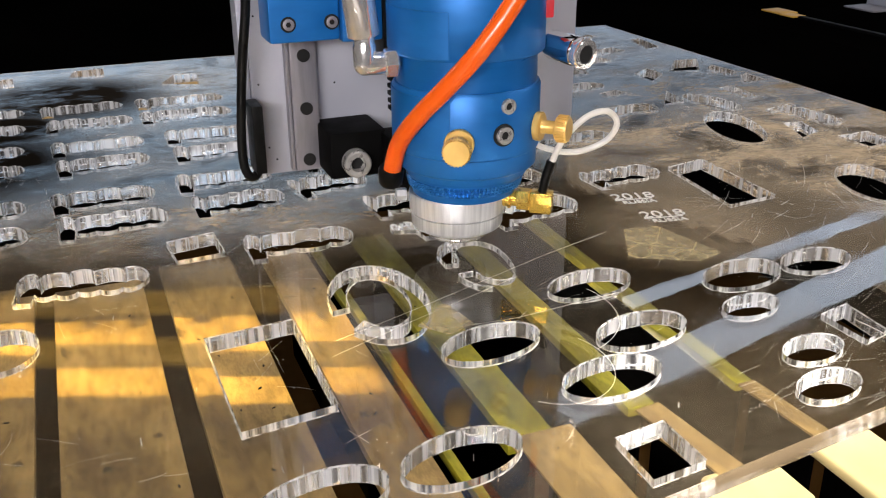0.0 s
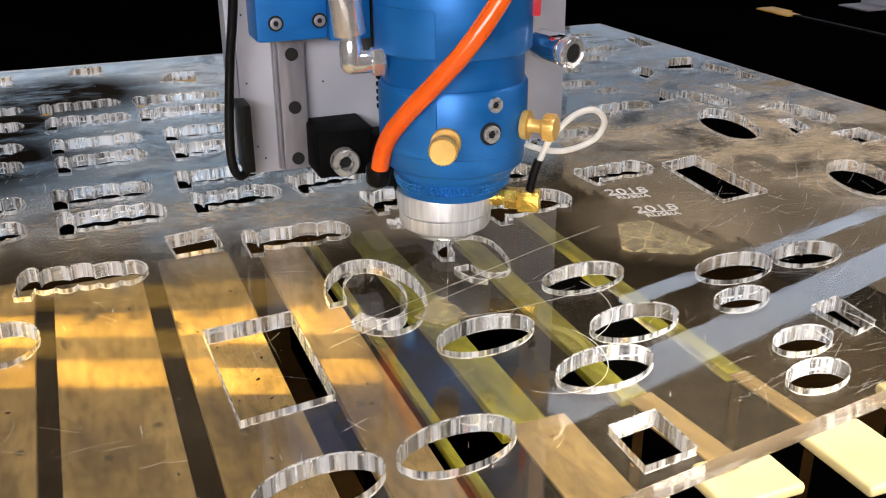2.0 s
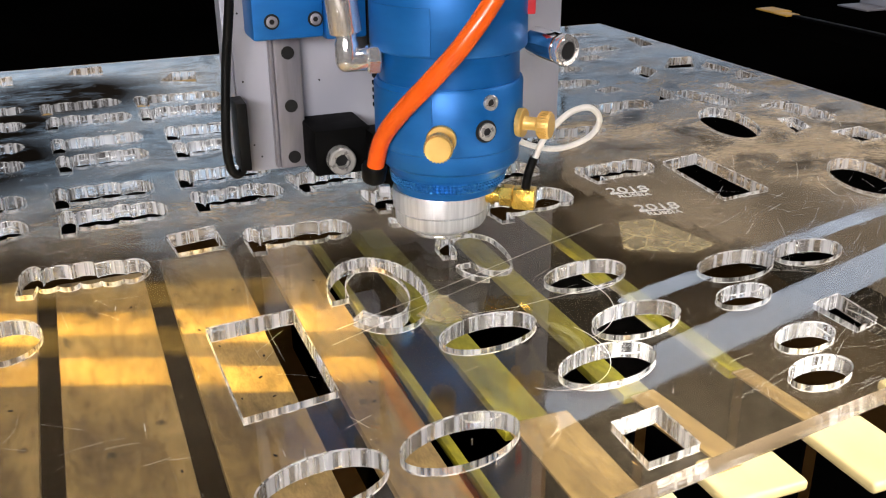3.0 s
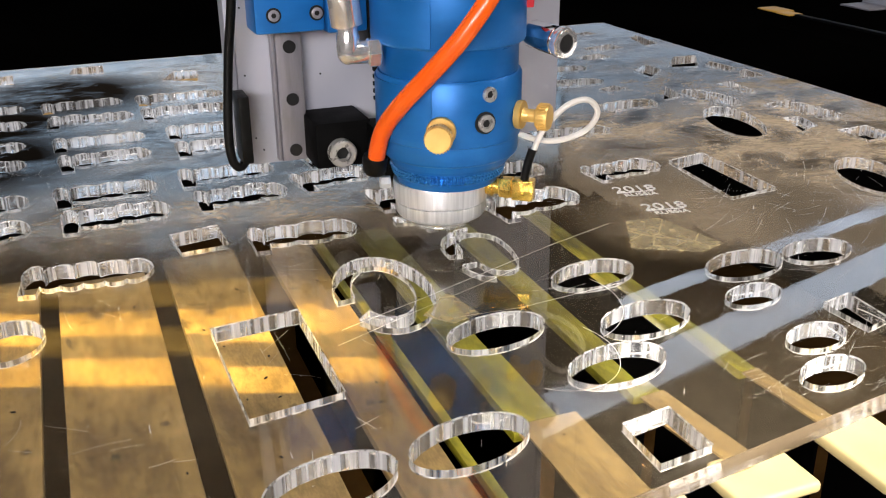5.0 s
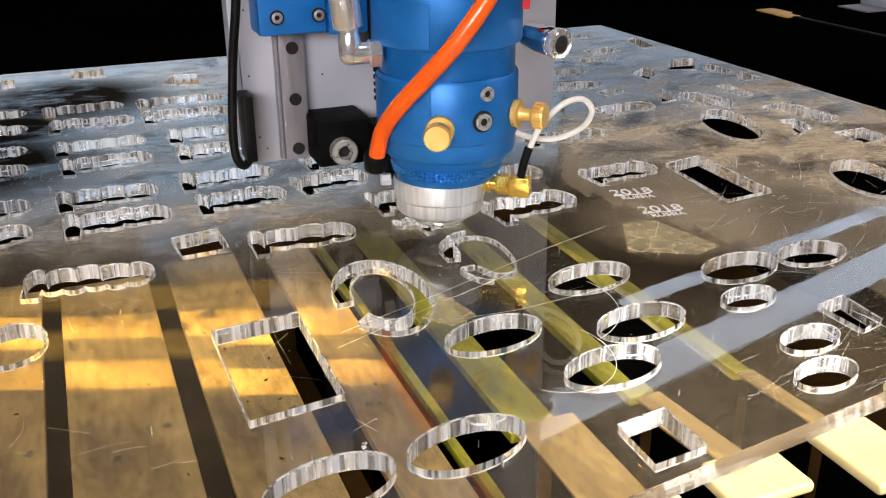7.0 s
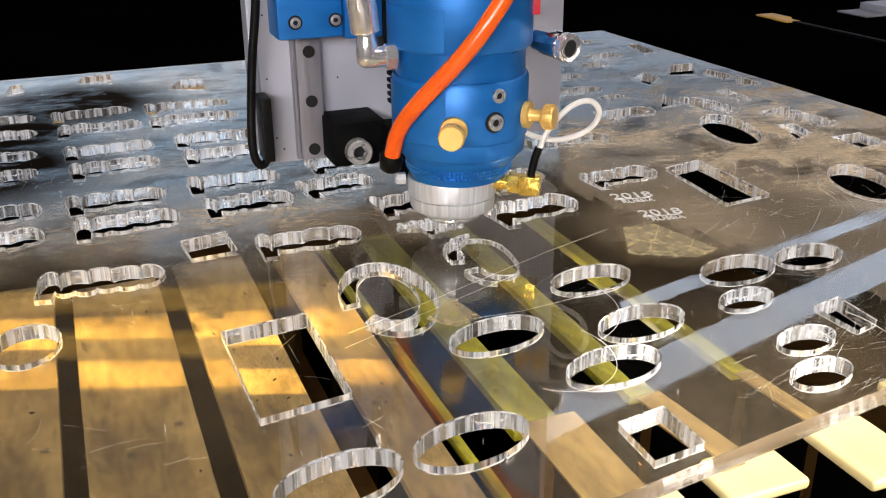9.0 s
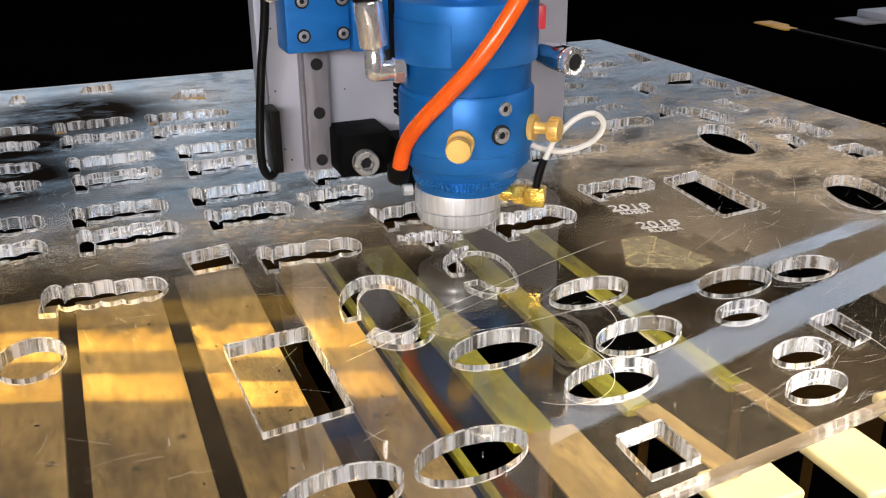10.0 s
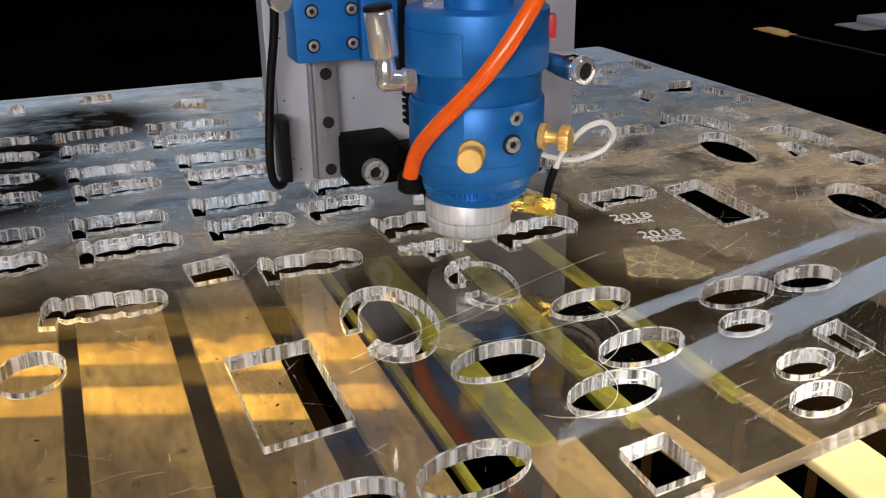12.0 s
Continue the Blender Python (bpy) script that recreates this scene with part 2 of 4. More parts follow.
def film(name):
    """Clear film, creased and dusty."""
    m = bpy.data.materials.new(name)
    m.use_nodes = True
    n, l = m.node_tree.nodes, m.node_tree.links
    n.remove(n["Principled BSDF"])
    clear, dusty = n.new("ShaderNodeBsdfTransparent"), n.new("ShaderNodeBsdfDiffuse")
    dusty.inputs[0].default_value = (0.56, 0.47, 0.27, 1)
    crease = n.new("ShaderNodeTexVoronoi")
    crease.feature = "DISTANCE_TO_EDGE"
    crease.inputs["Scale"].default_value = 60
    co = n.new("ShaderNodeTexCoord")
    l.new(co.outputs["Object"], crease.inputs["Vector"])
    t = noise_node(m, 180, 5)
    add = n.new("ShaderNodeMath")
    add.operation = "ADD"
    l.new(ramp(m, crease.outputs["Distance"], [(0.0, 0.45), (0.03, 0.0)]).outputs[0], add.inputs[0])
    l.new(ramp(m, t.outputs["Fac"], [(0.35, 0.16), (0.7, 0.60)]).outputs[0], add.inputs[1])
    mix = n.new("ShaderNodeMixShader")
    l.new(add.outputs[0], mix.inputs[0])
    l.new(clear.outputs[0], mix.inputs[1])
    l.new(dusty.outputs[0], mix.inputs[2])
    l.new(mix.outputs[0], n["Material Output"].inputs[0])
    return m


FILM = film("clear_film")

# ---- mesh helpers ----


def part(name, bm, mat, parent=None, label="", smooth=35):
    me = bpy.data.meshes.new(name)
    bmesh.ops.recalc_face_normals(bm, faces=bm.faces[:])
    if smooth:
        for f in bm.faces:
            f.smooth = True
        for e in bm.edges:
            if len(e.link_faces) == 2 and e.calc_face_angle(0) > radians(smooth):
                e.smooth = False
    bm.to_mesh(me)
    bm.free()
    me.materials.append(mat)
    ob = new(name, me)
    if parent is not None:
        ob.parent = parent
    if label:
        tagged(ob, label)
    return ob


def empty(name, m, label, category, group="", kind=""):
    ob = new(name)
    ob.matrix_basis = m
    return tagged(ob, label, category, group, kind)


def box(x0, x1, y0, y1, z0, z1, bevel=0.0006, seg=2):
    bm = bmesh.new()
    bmesh.ops.create_cube(bm, size=1, matrix=Matrix.LocRotScale(((x0 + x1) / 2, (y0 + y1) / 2, (z0 + z1) / 2), None, (x1 - x0, y1 - y0, z1 - z0)))
    if bevel:
        bmesh.ops.bevel(bm, geom=bm.edges[:], offset=bevel, segments=seg, affect="EDGES", profile=0.6)
    return bm


def turned(profile, m=None, segs=64):
    """A turned body from (radius, height) pairs, closed at both ends."""
    bm = bmesh.new()
    rings = []
    for r, z in profile:
        rings.append([bm.verts.new((r * math.cos(2 * math.pi * k / segs), r * math.sin(2 * math.pi * k / segs), z)) for k in range(segs)])
    for a, b in zip(rings, rings[1:]):
        for k in range(segs):
            bm.faces.new((a[k], a[(k + 1) % segs], b[(k + 1) % segs], b[k]))
    bm.faces.new(rings[0][::-1])
    bm.faces.new(rings[-1])
    if m is not None:
        bmesh.ops.transform(bm, matrix=m, verts=bm.verts[:])
    return bm


def along(a, b):
    """The pose whose z runs from a to b."""
    a, b = Vector(a), Vector(b)
    return Matrix.Translation(a) @ (b - a).to_track_quat("Z", "Y").to_matrix().to_4x4()


def smooth_path(points, steps=8):
    p = [Vector(q) for q in points]
    p = [2 * p[0] - p[1]] + p + [2 * p[-1] - p[-2]]
    out = []
    for i in range(1, len(p) - 2):
        for k in range(steps):
            t = k / steps
            a, b, c, d = p[i - 1], p[i], p[i + 1], p[i + 2]
            out.append(0.5 * (2 * b + (c - a) * t + (2 * a - 5 * b + 4 * c - d) * t * t + (3 * b - a - 3 * c + d) * t ** 3))
    out.append(p[-2])
    return out


def tube(points, radius, segs=16, steps=8):
    pts = smooth_path(points, steps)
    bm = bmesh.new()
    rings = []
    side = None
    for i, p in enumerate(pts):
        d = (pts[min(i + 1, len(pts) - 1)] - pts[max(i - 1, 0)]).normalized()
        if side is None:
            side = d.orthogonal().normalized()
        side = (side - d * side.dot(d)).normalized()
        up = d.cross(side)
        rings.append([bm.verts.new(p + radius * (math.cos(2 * math.pi * k / segs) * side + math.sin(2 * math.pi * k / segs) * up)) for k in range(segs)])
    for a, b in zip(rings, rings[1:]):
        for k in range(segs):
            bm.faces.new((a[k], a[(k + 1) % segs], b[(k + 1) % segs], b[k]))
    bm.faces.new(rings[0][::-1])
    bm.faces.new(rings[-1])
    return bm


def merge(*bms):
    out = bmesh.new()
    for b in bms:
        me = bpy.data.meshes.new("piece")
        b.to_mesh(me)
        b.free()
        out.from_mesh(me)
        bpy.data.meshes.remove(me)
    return out


# ---- the acrylic sheet ----
THICK = 0.0062


def ellipse(cx, cy, a, b, ang, n=56):
    c, s = math.cos(radians(ang)), math.sin(radians(ang))
    return [(cx + a * math.cos(t) * c - b * math.sin(t) * s, cy + a * math.cos(t) * s + b * math.sin(t) * c) for t in (2 * math.pi * k / n for k in range(n))]


def oblong(cx, cy, w, h, ang=0):
    c, s = math.cos(radians(ang)), math.sin(radians(ang))
    return [(cx + x * c - y * s, cy + x * s + y * c) for x, y in ((-w / 2, -h / 2), (w / 2, -h / 2), (w / 2, h / 2), (-w / 2, h / 2))]


def wavy(cx, cy, length, width, ang, seed, leg=0.07):
    """A lobed cut-out: round bumps that meet in cusps on both long sides, a rounded head and a square leg at one end."""
    rng = random.Random(seed)

    def lobes(count, side, base):
        """Half-widths along one side, from one end to the other."""
        cuts = [0.17] + sorted(0.17 + 0.83 * (k + 1 + rng.uniform(-0.2, 0.2)) / count for k in range(count - 1)) + [1.0]
        out = []
        for a, b in zip(cuts, cuts[1:]):
            tall = base * rng.uniform(0.86, 1.08)
            for k in range(9):
                w = k / 9
                u = a + (b - a) * w
                env = 1.0 if u < 0.80 else max(0.0, 1 - ((u - 0.80) / 0.20) ** 2) ** 0.5
                out.append((u, side * width * 0.5 * env * (tall * 0.80 + tall * 0.22 * math.sin(math.pi * w) ** 0.7)))
        return out

    far = [(0.0, 0.1), (0.01, 0.32), (0.045, 0.50), (0.09, 0.52), (0.13, 0.40), (0.15, 0.22)]
    far = [(u, width * v) for u, v in far] + lobes(rng.choice((3, 4)), 1, rng.uniform(0.92, 1.0))
    near = [(leg - 0.055, -width * 0.10), (leg - 0.05, -width * 0.66), (leg + 0.075, -width * 0.68), (leg + 0.085, -width * 0.34)]
    near += [p for p in lobes(rng.choice((3, 4, 5)), -1, rng.uniform(0.80, 0.95)) if p[0] > leg + 0.10]
    pts = [((u - 0.5) * length, v) for u, v in near + [(1.0, 0.0)] + far[::-1]]
    c, s = math.cos(radians(ang)), math.sin(radians(ang))
    return [(cx + x * c - y * s, cy + x * s + y * c) for x, y in pts]


def arc_slot(cx, cy, a, b, a2, b2, ang, t0, t1, n=48):
    """The gap between two ellipses over part of the way round."""
    outer, inner = [], []
    c, s = math.cos(radians(ang)), math.sin(radians(ang))
    for k in range(n + 1):
        t = radians(t0 + (t1 - t0) * k / n)
        for lst, p, q in ((outer, a, b), (inner, a2, b2)):
            x, y = p * math.cos(t), q * math.sin(t)
            lst.append((cx + x * c - y * s, cy + x * s + y * c))
    return outer + inner[::-1]


holes, THIN = [], set()


def kerf(points, width):
    """A narrow slot along a smooth line."""
    p = [q.xy for q in smooth_path([(x, y, 0) for x, y in points], 4)]
    left, right = [], []
    for k, q in enumerate(p):
        d = (p[min(k + 1, len(p) - 1)] - p[max(k - 1, 0)]).normalized() * width / 2
        left.append((q.x - d.y, q.y + d.x))
        right.append((q.x + d.y, q.y - d.x))
    THIN.add(len(holes))
    return left + right[::-1]


# oval discs cut out of the near half
for cx, cy, k in ((0.0431, 0.0619, 1), (0.0416, 0.0228, 1), (0.016, -0.0008, 1), (0.1025, 0.0476, 1), (-0.0104, 0.0337, 1.02), (-0.044, -0.0224, 1.02), (-0.0847, -0.0262, 1.02)):
    holes.append(ellipse(cx, cy, 0.0182 * k, 0.0105 * k, 12))
holes.append(ellipse(0.1381, 0.0476, 0.0163, 0.0096, 8))
for cx, cy in ((0.0879, 0.0237), (0.0868, -0.0101), (0.0754, -0.0303)):
    holes.append(ellipse(cx, cy, 0.0125, 0.0072, 14))
holes.append(ellipse(0.2289, 0.2197, 0.0334, 0.0150, 71))
holes.append(ellipse(0.2291, 0.1125, 0.0275, 0.0150, 66))
holes.append(ellipse(-0.1641, 0.0885, 0.0150, 0.0114, 84))
# square-cornered openings
holes.append([(-0.1000, 0.0715), (-0.0690, 0.0745), (-0.0690, 0.0150), (-0.0985, 0.0110)])
holes.append([(0.150, 0.1695), (0.174, 0.1745), (0.173, 0.1150), (0.1455, 0.1120)])
holes.append([(-0.0010, -0.0315), (0.0160, -0.0290), (0.0162, -0.0495), (-0.0015, -0.0515)])
holes.append([(0.106, 0.008), (0.120, 0.011), (0.1185, -0.0095), (0.107, -0.0125)])
holes.append([(-0.102, 0.1640), (-0.082, 0.1680), (-0.081, 0.1440), (-0.100, 0.1425)])
# ring-shaped cut with its inner piece left in
holes.append(arc_slot(-0.036, 0.0781, 0.0312, 0.0178, 0.0225, 0.0114, 85, -228, 98))
# the letter now being cut: its open end, and the kerf that runs round it
holes.append([(-0.0005, 0.1095), (0.0024, 0.1150), (0.0075, 0.1203), (0.0121, 0.1226), (0.0170, 0.1236), (0.0159, 0.1205), (0.0118, 0.1187), (0.0086, 0.1163), (0.0061, 0.1109), (0.0054, 0.1018), (0.0039, 0.0977), (-0.0010, 0.0987), (-0.0009, 0.1020)])
holes.append(kerf([(0.0080, 0.1100), (0.0095, 0.1140), (0.0122, 0.1166), (0.0160, 0.1168), (0.0206, 0.1144), (0.0240, 0.1080), (0.0244, 0.0969), (0.0224, 0.0850), (0.0191, 0.0783), (0.0145, 0.0761), (0.0100, 0.0785), (0.0078, 0.0831), (0.0070, 0.0868)], 0.0005))
holes.append(kerf([(0.0060, 0.0880), (0.0003, 0.0876), (-0.0002, 0.0840), (0.0013, 0.0789), (0.0037, 0.0750), (0.0075, 0.0725)], 0.0005))
# lobed cut-outs in rows
LOBED = [(-0.1363, 0.1358, 0.0484, -8), (-0.1211, 0.1985, 0.0470, -1), (-0.1234, 0.2332, 0.0469, 2), (-0.1202, 0.2892, 0.0471, 2),
         (-0.1211, 0.3243, 0.0496, 0), (-0.1231, 0.3740, 0.0495, -4), (-0.1263, 0.4118, 0.0494, 1),
         (-0.0643, 0.2039, 0.0430, 0), (-0.0651, 0.2400, 0.0470, -2), (-0.0581, 0.2903, 0.0514, -2), (-0.0578, 0.3251, 0.0534, -3),
         (-0.0663, 0.3740, 0.0554, -2), (-0.0659, 0.4099, 0.0560, 0), (-0.0180, 0.2132, 0.0380, 8), (-0.0490, 0.1459, 0.0459, -2),
         (-0.1796, 0.1960, 0.0450, -2), (-0.1804, 0.2326, 0.0450, -3), (-0.1813, 0.2920, 0.0450, -2), (-0.1819, 0.3280, 0.0450, -2),
         (-0.1817, 0.3750, 0.0450, -4), (-0.1828, 0.4143, 0.0450, -4), (-0.0020, 0.2480, 0.0450, 2), (-0.0010, 0.2920, 0.0450, 0), (-0.0010, 0.3280, 0.0450, 0),
         (0.0040, 0.3760, 0.0450, 0), (0.0040, 0.4120, 0.0450, 0),
         (0.0108, 0.1745, 0.0420, 2), (0.0584, 0.1435, 0.0468, 5), (0.0679, 0.1857, 0.0346, 5), (0.1265, 0.2359, 0.0545, -2),
         (0.1923, 0.2777, 0.0408, 4), (0.1806, 0.3434, 0.0626, -4), (0.1944, 0.3840, 0.0539, -3), (0.1220, 0.1690, 0.0410, 2),
         (0.2875, 0.2250, 0.0460, -81), (0.1080, 0.2900, 0.046, 0), (0.1080, 0.3440, 0.046, 0), (0.0600, 0.2500, 0.046, 2), (0.0560, 0.3300, 0.046, 0), (0.1200, 0.3850, 0.046, 0), (0.0600, 0.3850, 0.046, 0)]
for row, (cx, cy, ln, an) in enumerate(LOBED):
    holes.append(wavy(cx, cy, ln, 0.0225 if row in (0, 14) else 0.0250 if cx < 0.1 else 0.0200, an, row))
holes.append(wavy(0.0061, 0.1400, 0.0300, 0.0165, 6, 50, 0.36))
# lens-shaped and straight-sided openings of the far half
holes.append(ellipse(0.2520, 0.2735, 0.0230, 0.0105, -78))
for quad in ([(0.241, 0.309), (0.2375, 0.283), (0.2198, 0.279)], [(0.2600, 0.2148), (0.2715, 0.2130), (0.2667, 0.1927), (0.2509, 0.1866)],
             [(0.2711, 0.181), (0.2929, 0.1821), (0.2934, 0.1615), (0.2721, 0.1584)], [(0.2771, 0.3592), (0.3017, 0.3883), (0.3205, 0.387), (0.299, 0.3539)],
             [(0.3065, 0.3545), (0.3178, 0.3645), (0.3212, 0.3415), (0.309, 0.3288)], [(0.3143, 0.3255), (0.3244, 0.3328), (0.3238, 0.3095), (0.3046, 0.3091)],
             [(0.2486, 0.3612), (0.2663, 0.3725), (0.2683, 0.3547), (0.2484, 0.3373)], [(0.2783, 0.3018), (0.2913, 0.3054), (0.2882, 0.2745), (0.2795, 0.2736)],
             [(0.3139, 0.4726), (0.3248, 0.4754), (0.3202, 0.4396), (0.3066, 0.4352)], [(-0.1313, 0.5084), (-0.1273, 0.5286), (-0.1069, 0.5309), (-0.1076, 0.4991)],
             [(-0.0711, 0.4627), (-0.0603, 0.4876), (-0.0442, 0.4868), (-0.0475, 0.4506)], [(-0.1795, 0.491), (-0.1766, 0.5182), (-0.1691, 0.5209), (-0.1679, 0.4897)]):
    holes.append(quad)
for cx, cy, w, h, an in ((0.02, 0.480, 0.03, 0.03, 5), (0.27, 0.44, 0.03, 0.016, 10), (0.22, 0.46, 0.03, 0.016, 5), (0.15, 0.475, 0.03, 0.02, 5),
                         (0.245, 0.412, 0.022, 0.014, 15), (0.285, 0.500, 0.02, 0.010, 5), (0.19, 0.505, 0.024, 0.012, 5), (0.10, 0.505, 0.03, 0.014, 5),
                         (0.06, 0.465, 0.03, 0.016, 5), (0.205, 0.317, 0.016, 0.010, 20)):
    holes.append(oblong(cx, cy, w, h, an))

BORDER = [(-0.42, -0.115), (-0.05, -0.0665), (0.0080, -0.0580), (0.0770, -0.0480), (0.3355, -0.0110), (0.3345, 0.30), (0.3300, 0.543), (-0.42, 0.540)]


RIM = 0.0004


def eased(loop, by):
    """The outline moved outwards by so much."""
    n = len(loop)
    turn = sum(loop[k][0] * loop[(k + 1) % n][1] - loop[(k + 1) % n][0] * loop[k][1] for k in range(n))
    sign = 1 if turn > 0 else -1
    out = []
    for k in range(n):
        p, q, r = (Vector(loop[(k + d) % n]) for d in (-1, 0, 1))
        a, b = (q - p).normalized(), (r - q).normalized()
        m = Vector((a.y + b.y, -(a.x + b.x))) * sign
        if m.length < 1e-6:
            m = Vector((a.y, -a.x)) * sign
        m.normalize()
        out.append(tuple(q + m * by))
    return out


def sheet():
    loops = [eased(BORDER, -RIM)] + [eased(h, 0.0001 if k in THIN else RIM) for k, h in enumerate(holes)]
    flat = bmesh.new()
    for loop in loops:
        vs = [flat.verts.new((x, y, 0)) for x, y in loop]
        for a, b in zip(vs, vs[1:] + vs[:1]):
            flat.edges.new((a, b))
    bmesh.ops.triangle_fill(flat, use_beauty=True, use_dissolve=False, edges=flat.edges[:], normal=(0, 0, 1))
    flat.verts.index_update()
    top = [v.co.copy() for v in flat.verts]
    tris = [[v.index for v in f.verts] for f in flat.faces]
    flat.free()
    n = len(top)
    mid = [p for loop in [BORDER] + holes for p in loop]
    verts = [tuple(p) for p in top] + [(x, y, -RIM) for x, y in mid] + [(x, y, -THICK + RIM) for x, y in mid] + [(p.x, p.y, -THICK) for p in top]
    faces, kinds = [], []
    for t in tris:
        a, b, c = (top[i] for i in t)
        if (b - a).cross(c - a).z < 0:
            t = t[::-1]
        faces += [tuple(t), tuple(i + 3 * n for i in reversed(t))]
        kinds += [0, 0]
    start = 0
    for num, loop in enumerate([BORDER] + holes):
        m = len(loop)
        for k in range(m):
            a, b = start + k, start + (k + 1) % m
            for level in range(3):
                o = level * n
                faces.append((a + o, b + o, b + o + n, a + o + n))
                kinds.append(2 if not num else 1 if level == 1 else 3)
        start += m
    me = bpy.data.meshes.new("acrylic_sheet")
    me.from_pydata(verts, [], faces)
    bm = bmesh.new()
    bm.from_mesh(me)
    for f, k in zip(bm.faces, kinds):
        f.material_index = k
        f.smooth = k > 0
    for e in bm.edges:
        if len({f.material_index for f in e.link_faces}) > 1 or e.calc_face_angle(0) > radians(50):
            e.smooth = False
    bmesh.ops.recalc_face_normals(bm, faces=bm.faces[:])
    bm.to_mesh(me)
    bm.free()
    for m in (ACRYLIC, CUT, EDGE, RIMS):
        me.materials.append(m)
    ob = new("acrylic_sheet", me)
    ob.visible_shadow = False
    return tagged(ob, "clear scratched acrylic sheet with many laser-cut openings, lying on the slats", "acrylic sheet")


sheet()

# engraved writing
def engraved(text, size, x, y, ang):
    cu = bpy.data.curves.new("engraved_text", "FONT")
    cu.body, cu.size, cu.extrude, cu.offset = text, size, 0.00008, size * 0.004
    ob = new("engraved_text", cu)
    ob.matrix_basis = pose(x, y, 0.00012, 0, 0, ang)
    cu.materials.append(ENGRAVE)
    return tagged(ob, "small white lettering engraved on the clear sheet", "engraving", "engraved words")


for x, y in ((0.0985, 0.1370), (0.0985, 0.1120)):
    engraved("2018", 0.0105, x, y, -10)
    engraved("RUSSIA", 0.0052, x + 0.0015, y - 0.0065, -10)
    bar = part("engraved_line", box(0, 0.018, 0, 0.0006, 0, 0.0002, 0), ENGRAVE)
    bar.matrix_basis = pose(x, y - 0.0015, 0.0001, 0, 0, -10)
    tagged(bar, "thin white engraved rule under lettering", "engraving", "engraved words")

# scratches, scribed arcs and crumbs on the sheet
def scratches():
    rng = random.Random(7)
    verts, faces = [], []

    def line(points, w):
        for (x0, y0), (x1, y1) in zip(points, points[1:]):
            d = Vector((x1 - x0, y1 - y0)).normalized()
            n = Vector((-d.y, d.x)) * w / 2
            k = len(verts)
            verts.extend(((x0 + n.x, y0 + n.y, 0.00006), (x1 + n.x, y1 + n.y, 0.00006), (x1 - n.x, y1 - n.y, 0.00006), (x0 - n.x, y0 - n.y, 0.00006)))
            faces.append((k, k + 3, k + 2, k + 1))

    line([(-0.059, 0.053), (-0.024, 0.066), (0.04, 0.092), (0.075, 0.104)], 0.00022)
    line([(-0.063, 0.043), (-0.03, 0.057), (0.020, 0.077)], 0.00018)
    line([(-0.026, 0.0475), (0.005, 0.0455), (0.049, 0.050)], 0.00020)
    for cx, cy, a, b, t0, t1 in ((0.008, 0.046, 0.033, 0.033, -70, 20), (0.0, 0.012, 0.020, 0.024, -130, 30), (0.085, -0.012, 0.030, 0.036, -60, 20)):
        line([(cx + a * math.cos(radians(t0 + (t1 - t0) * k / 24)), cy + b * math.sin(radians(t0 + (t1 - t0) * k / 24))) for k in range(25)], 0.0002)
    for k in range(70):
        cx, cy, lean = rng.uniform(-0.2, 0.32), rng.uniform(-0.04, 0.30), rng.gauss(0.2, 0.9)
        for _ in range(rng.choice((1, 2, 3, 6))):
            x, y = cx + rng.gauss(0, 0.006), cy + rng.gauss(0, 0.006)
            an, ln = lean + rng.gauss(0, 0.25), rng.uniform(0.002, 0.020)
            p = [(x, y)]
            bend = rng.gauss(0, 0.06)
            for _ in range(5):
                an += bend
                x, y = x + ln / 5 * math.cos(an), y + ln / 5 * math.sin(an)
                p.append((x, y))
            line(p, rng.uniform(0.00003, 0.00009))
    for k in range(120):
        x, y, an = rng.uniform(0.04, 0.16), rng.uniform(-0.045, 0.02), rng.gauss(0.35, 0.35)
        ln = rng.uniform(0.003, 0.016)
        line([(x, y), (x + ln * math.cos(an), y + ln * math.sin(an))], rng.uniform(0.00002, 0.00006))
    for k in range(110):
        x, y, an = rng.uniform(0.10, 0.27), rng.uniform(0.02, 0.15), rng.choice((0.9, 0.9, -0.5, 0.1)) + rng.gauss(0, 0.3)
        ln = rng.uniform(0.004, 0.030)
        line([(x, y), (x + ln * 0.5 * math.cos(an), y + ln * 0.5 * math.sin(an)), (x + ln * math.cos(an + 0.05), y + ln * math.sin(an + 0.05))], rng.uniform(0.00003, 0.00009))
    # a rough scraped line, and crosses scribed by hand
    for k in range(34):
        x = 0.040 + 0.052 * k / 33
        y = -0.0345 + 0.0165 * k / 33
        line([(x, y + rng.gauss(0, 0.0005)), (x + 0.0012, y + rng.gauss(0, 0.0007))], rng.uniform(0.00005, 0.00016))
    for x, y, r in ((0.158, 0.092, 0.006), (0.170, 0.104, 0.004), (-0.068, -0.004, 0.004)):
        line([(x - r, y - r * 0.4), (x + r, y + r * 0.5)], 0.00014)
        line([(x - r * 0.5, y + r), (x + r * 0.4, y - r)], 0.00014)
    for k in range(500):
        x, y, r = rng.uniform(-0.2, 0.32), rng.uniform(-0.05, 0.4), rng.uniform(0.0001, 0.0003)
        line([(x, y), (x + r, y + r * rng.uniform(-1, 1))], r)
    me = bpy.data.meshes.new("scratches")
    me.from_pydata(verts, [], faces)
    me.materials.append(ENGRAVE)
    ob = new("scratches", me)
    return tagged(ob, "fine pale scratches and crumbs on the clear sheet", "scratches", kind="stuff")


scratches()


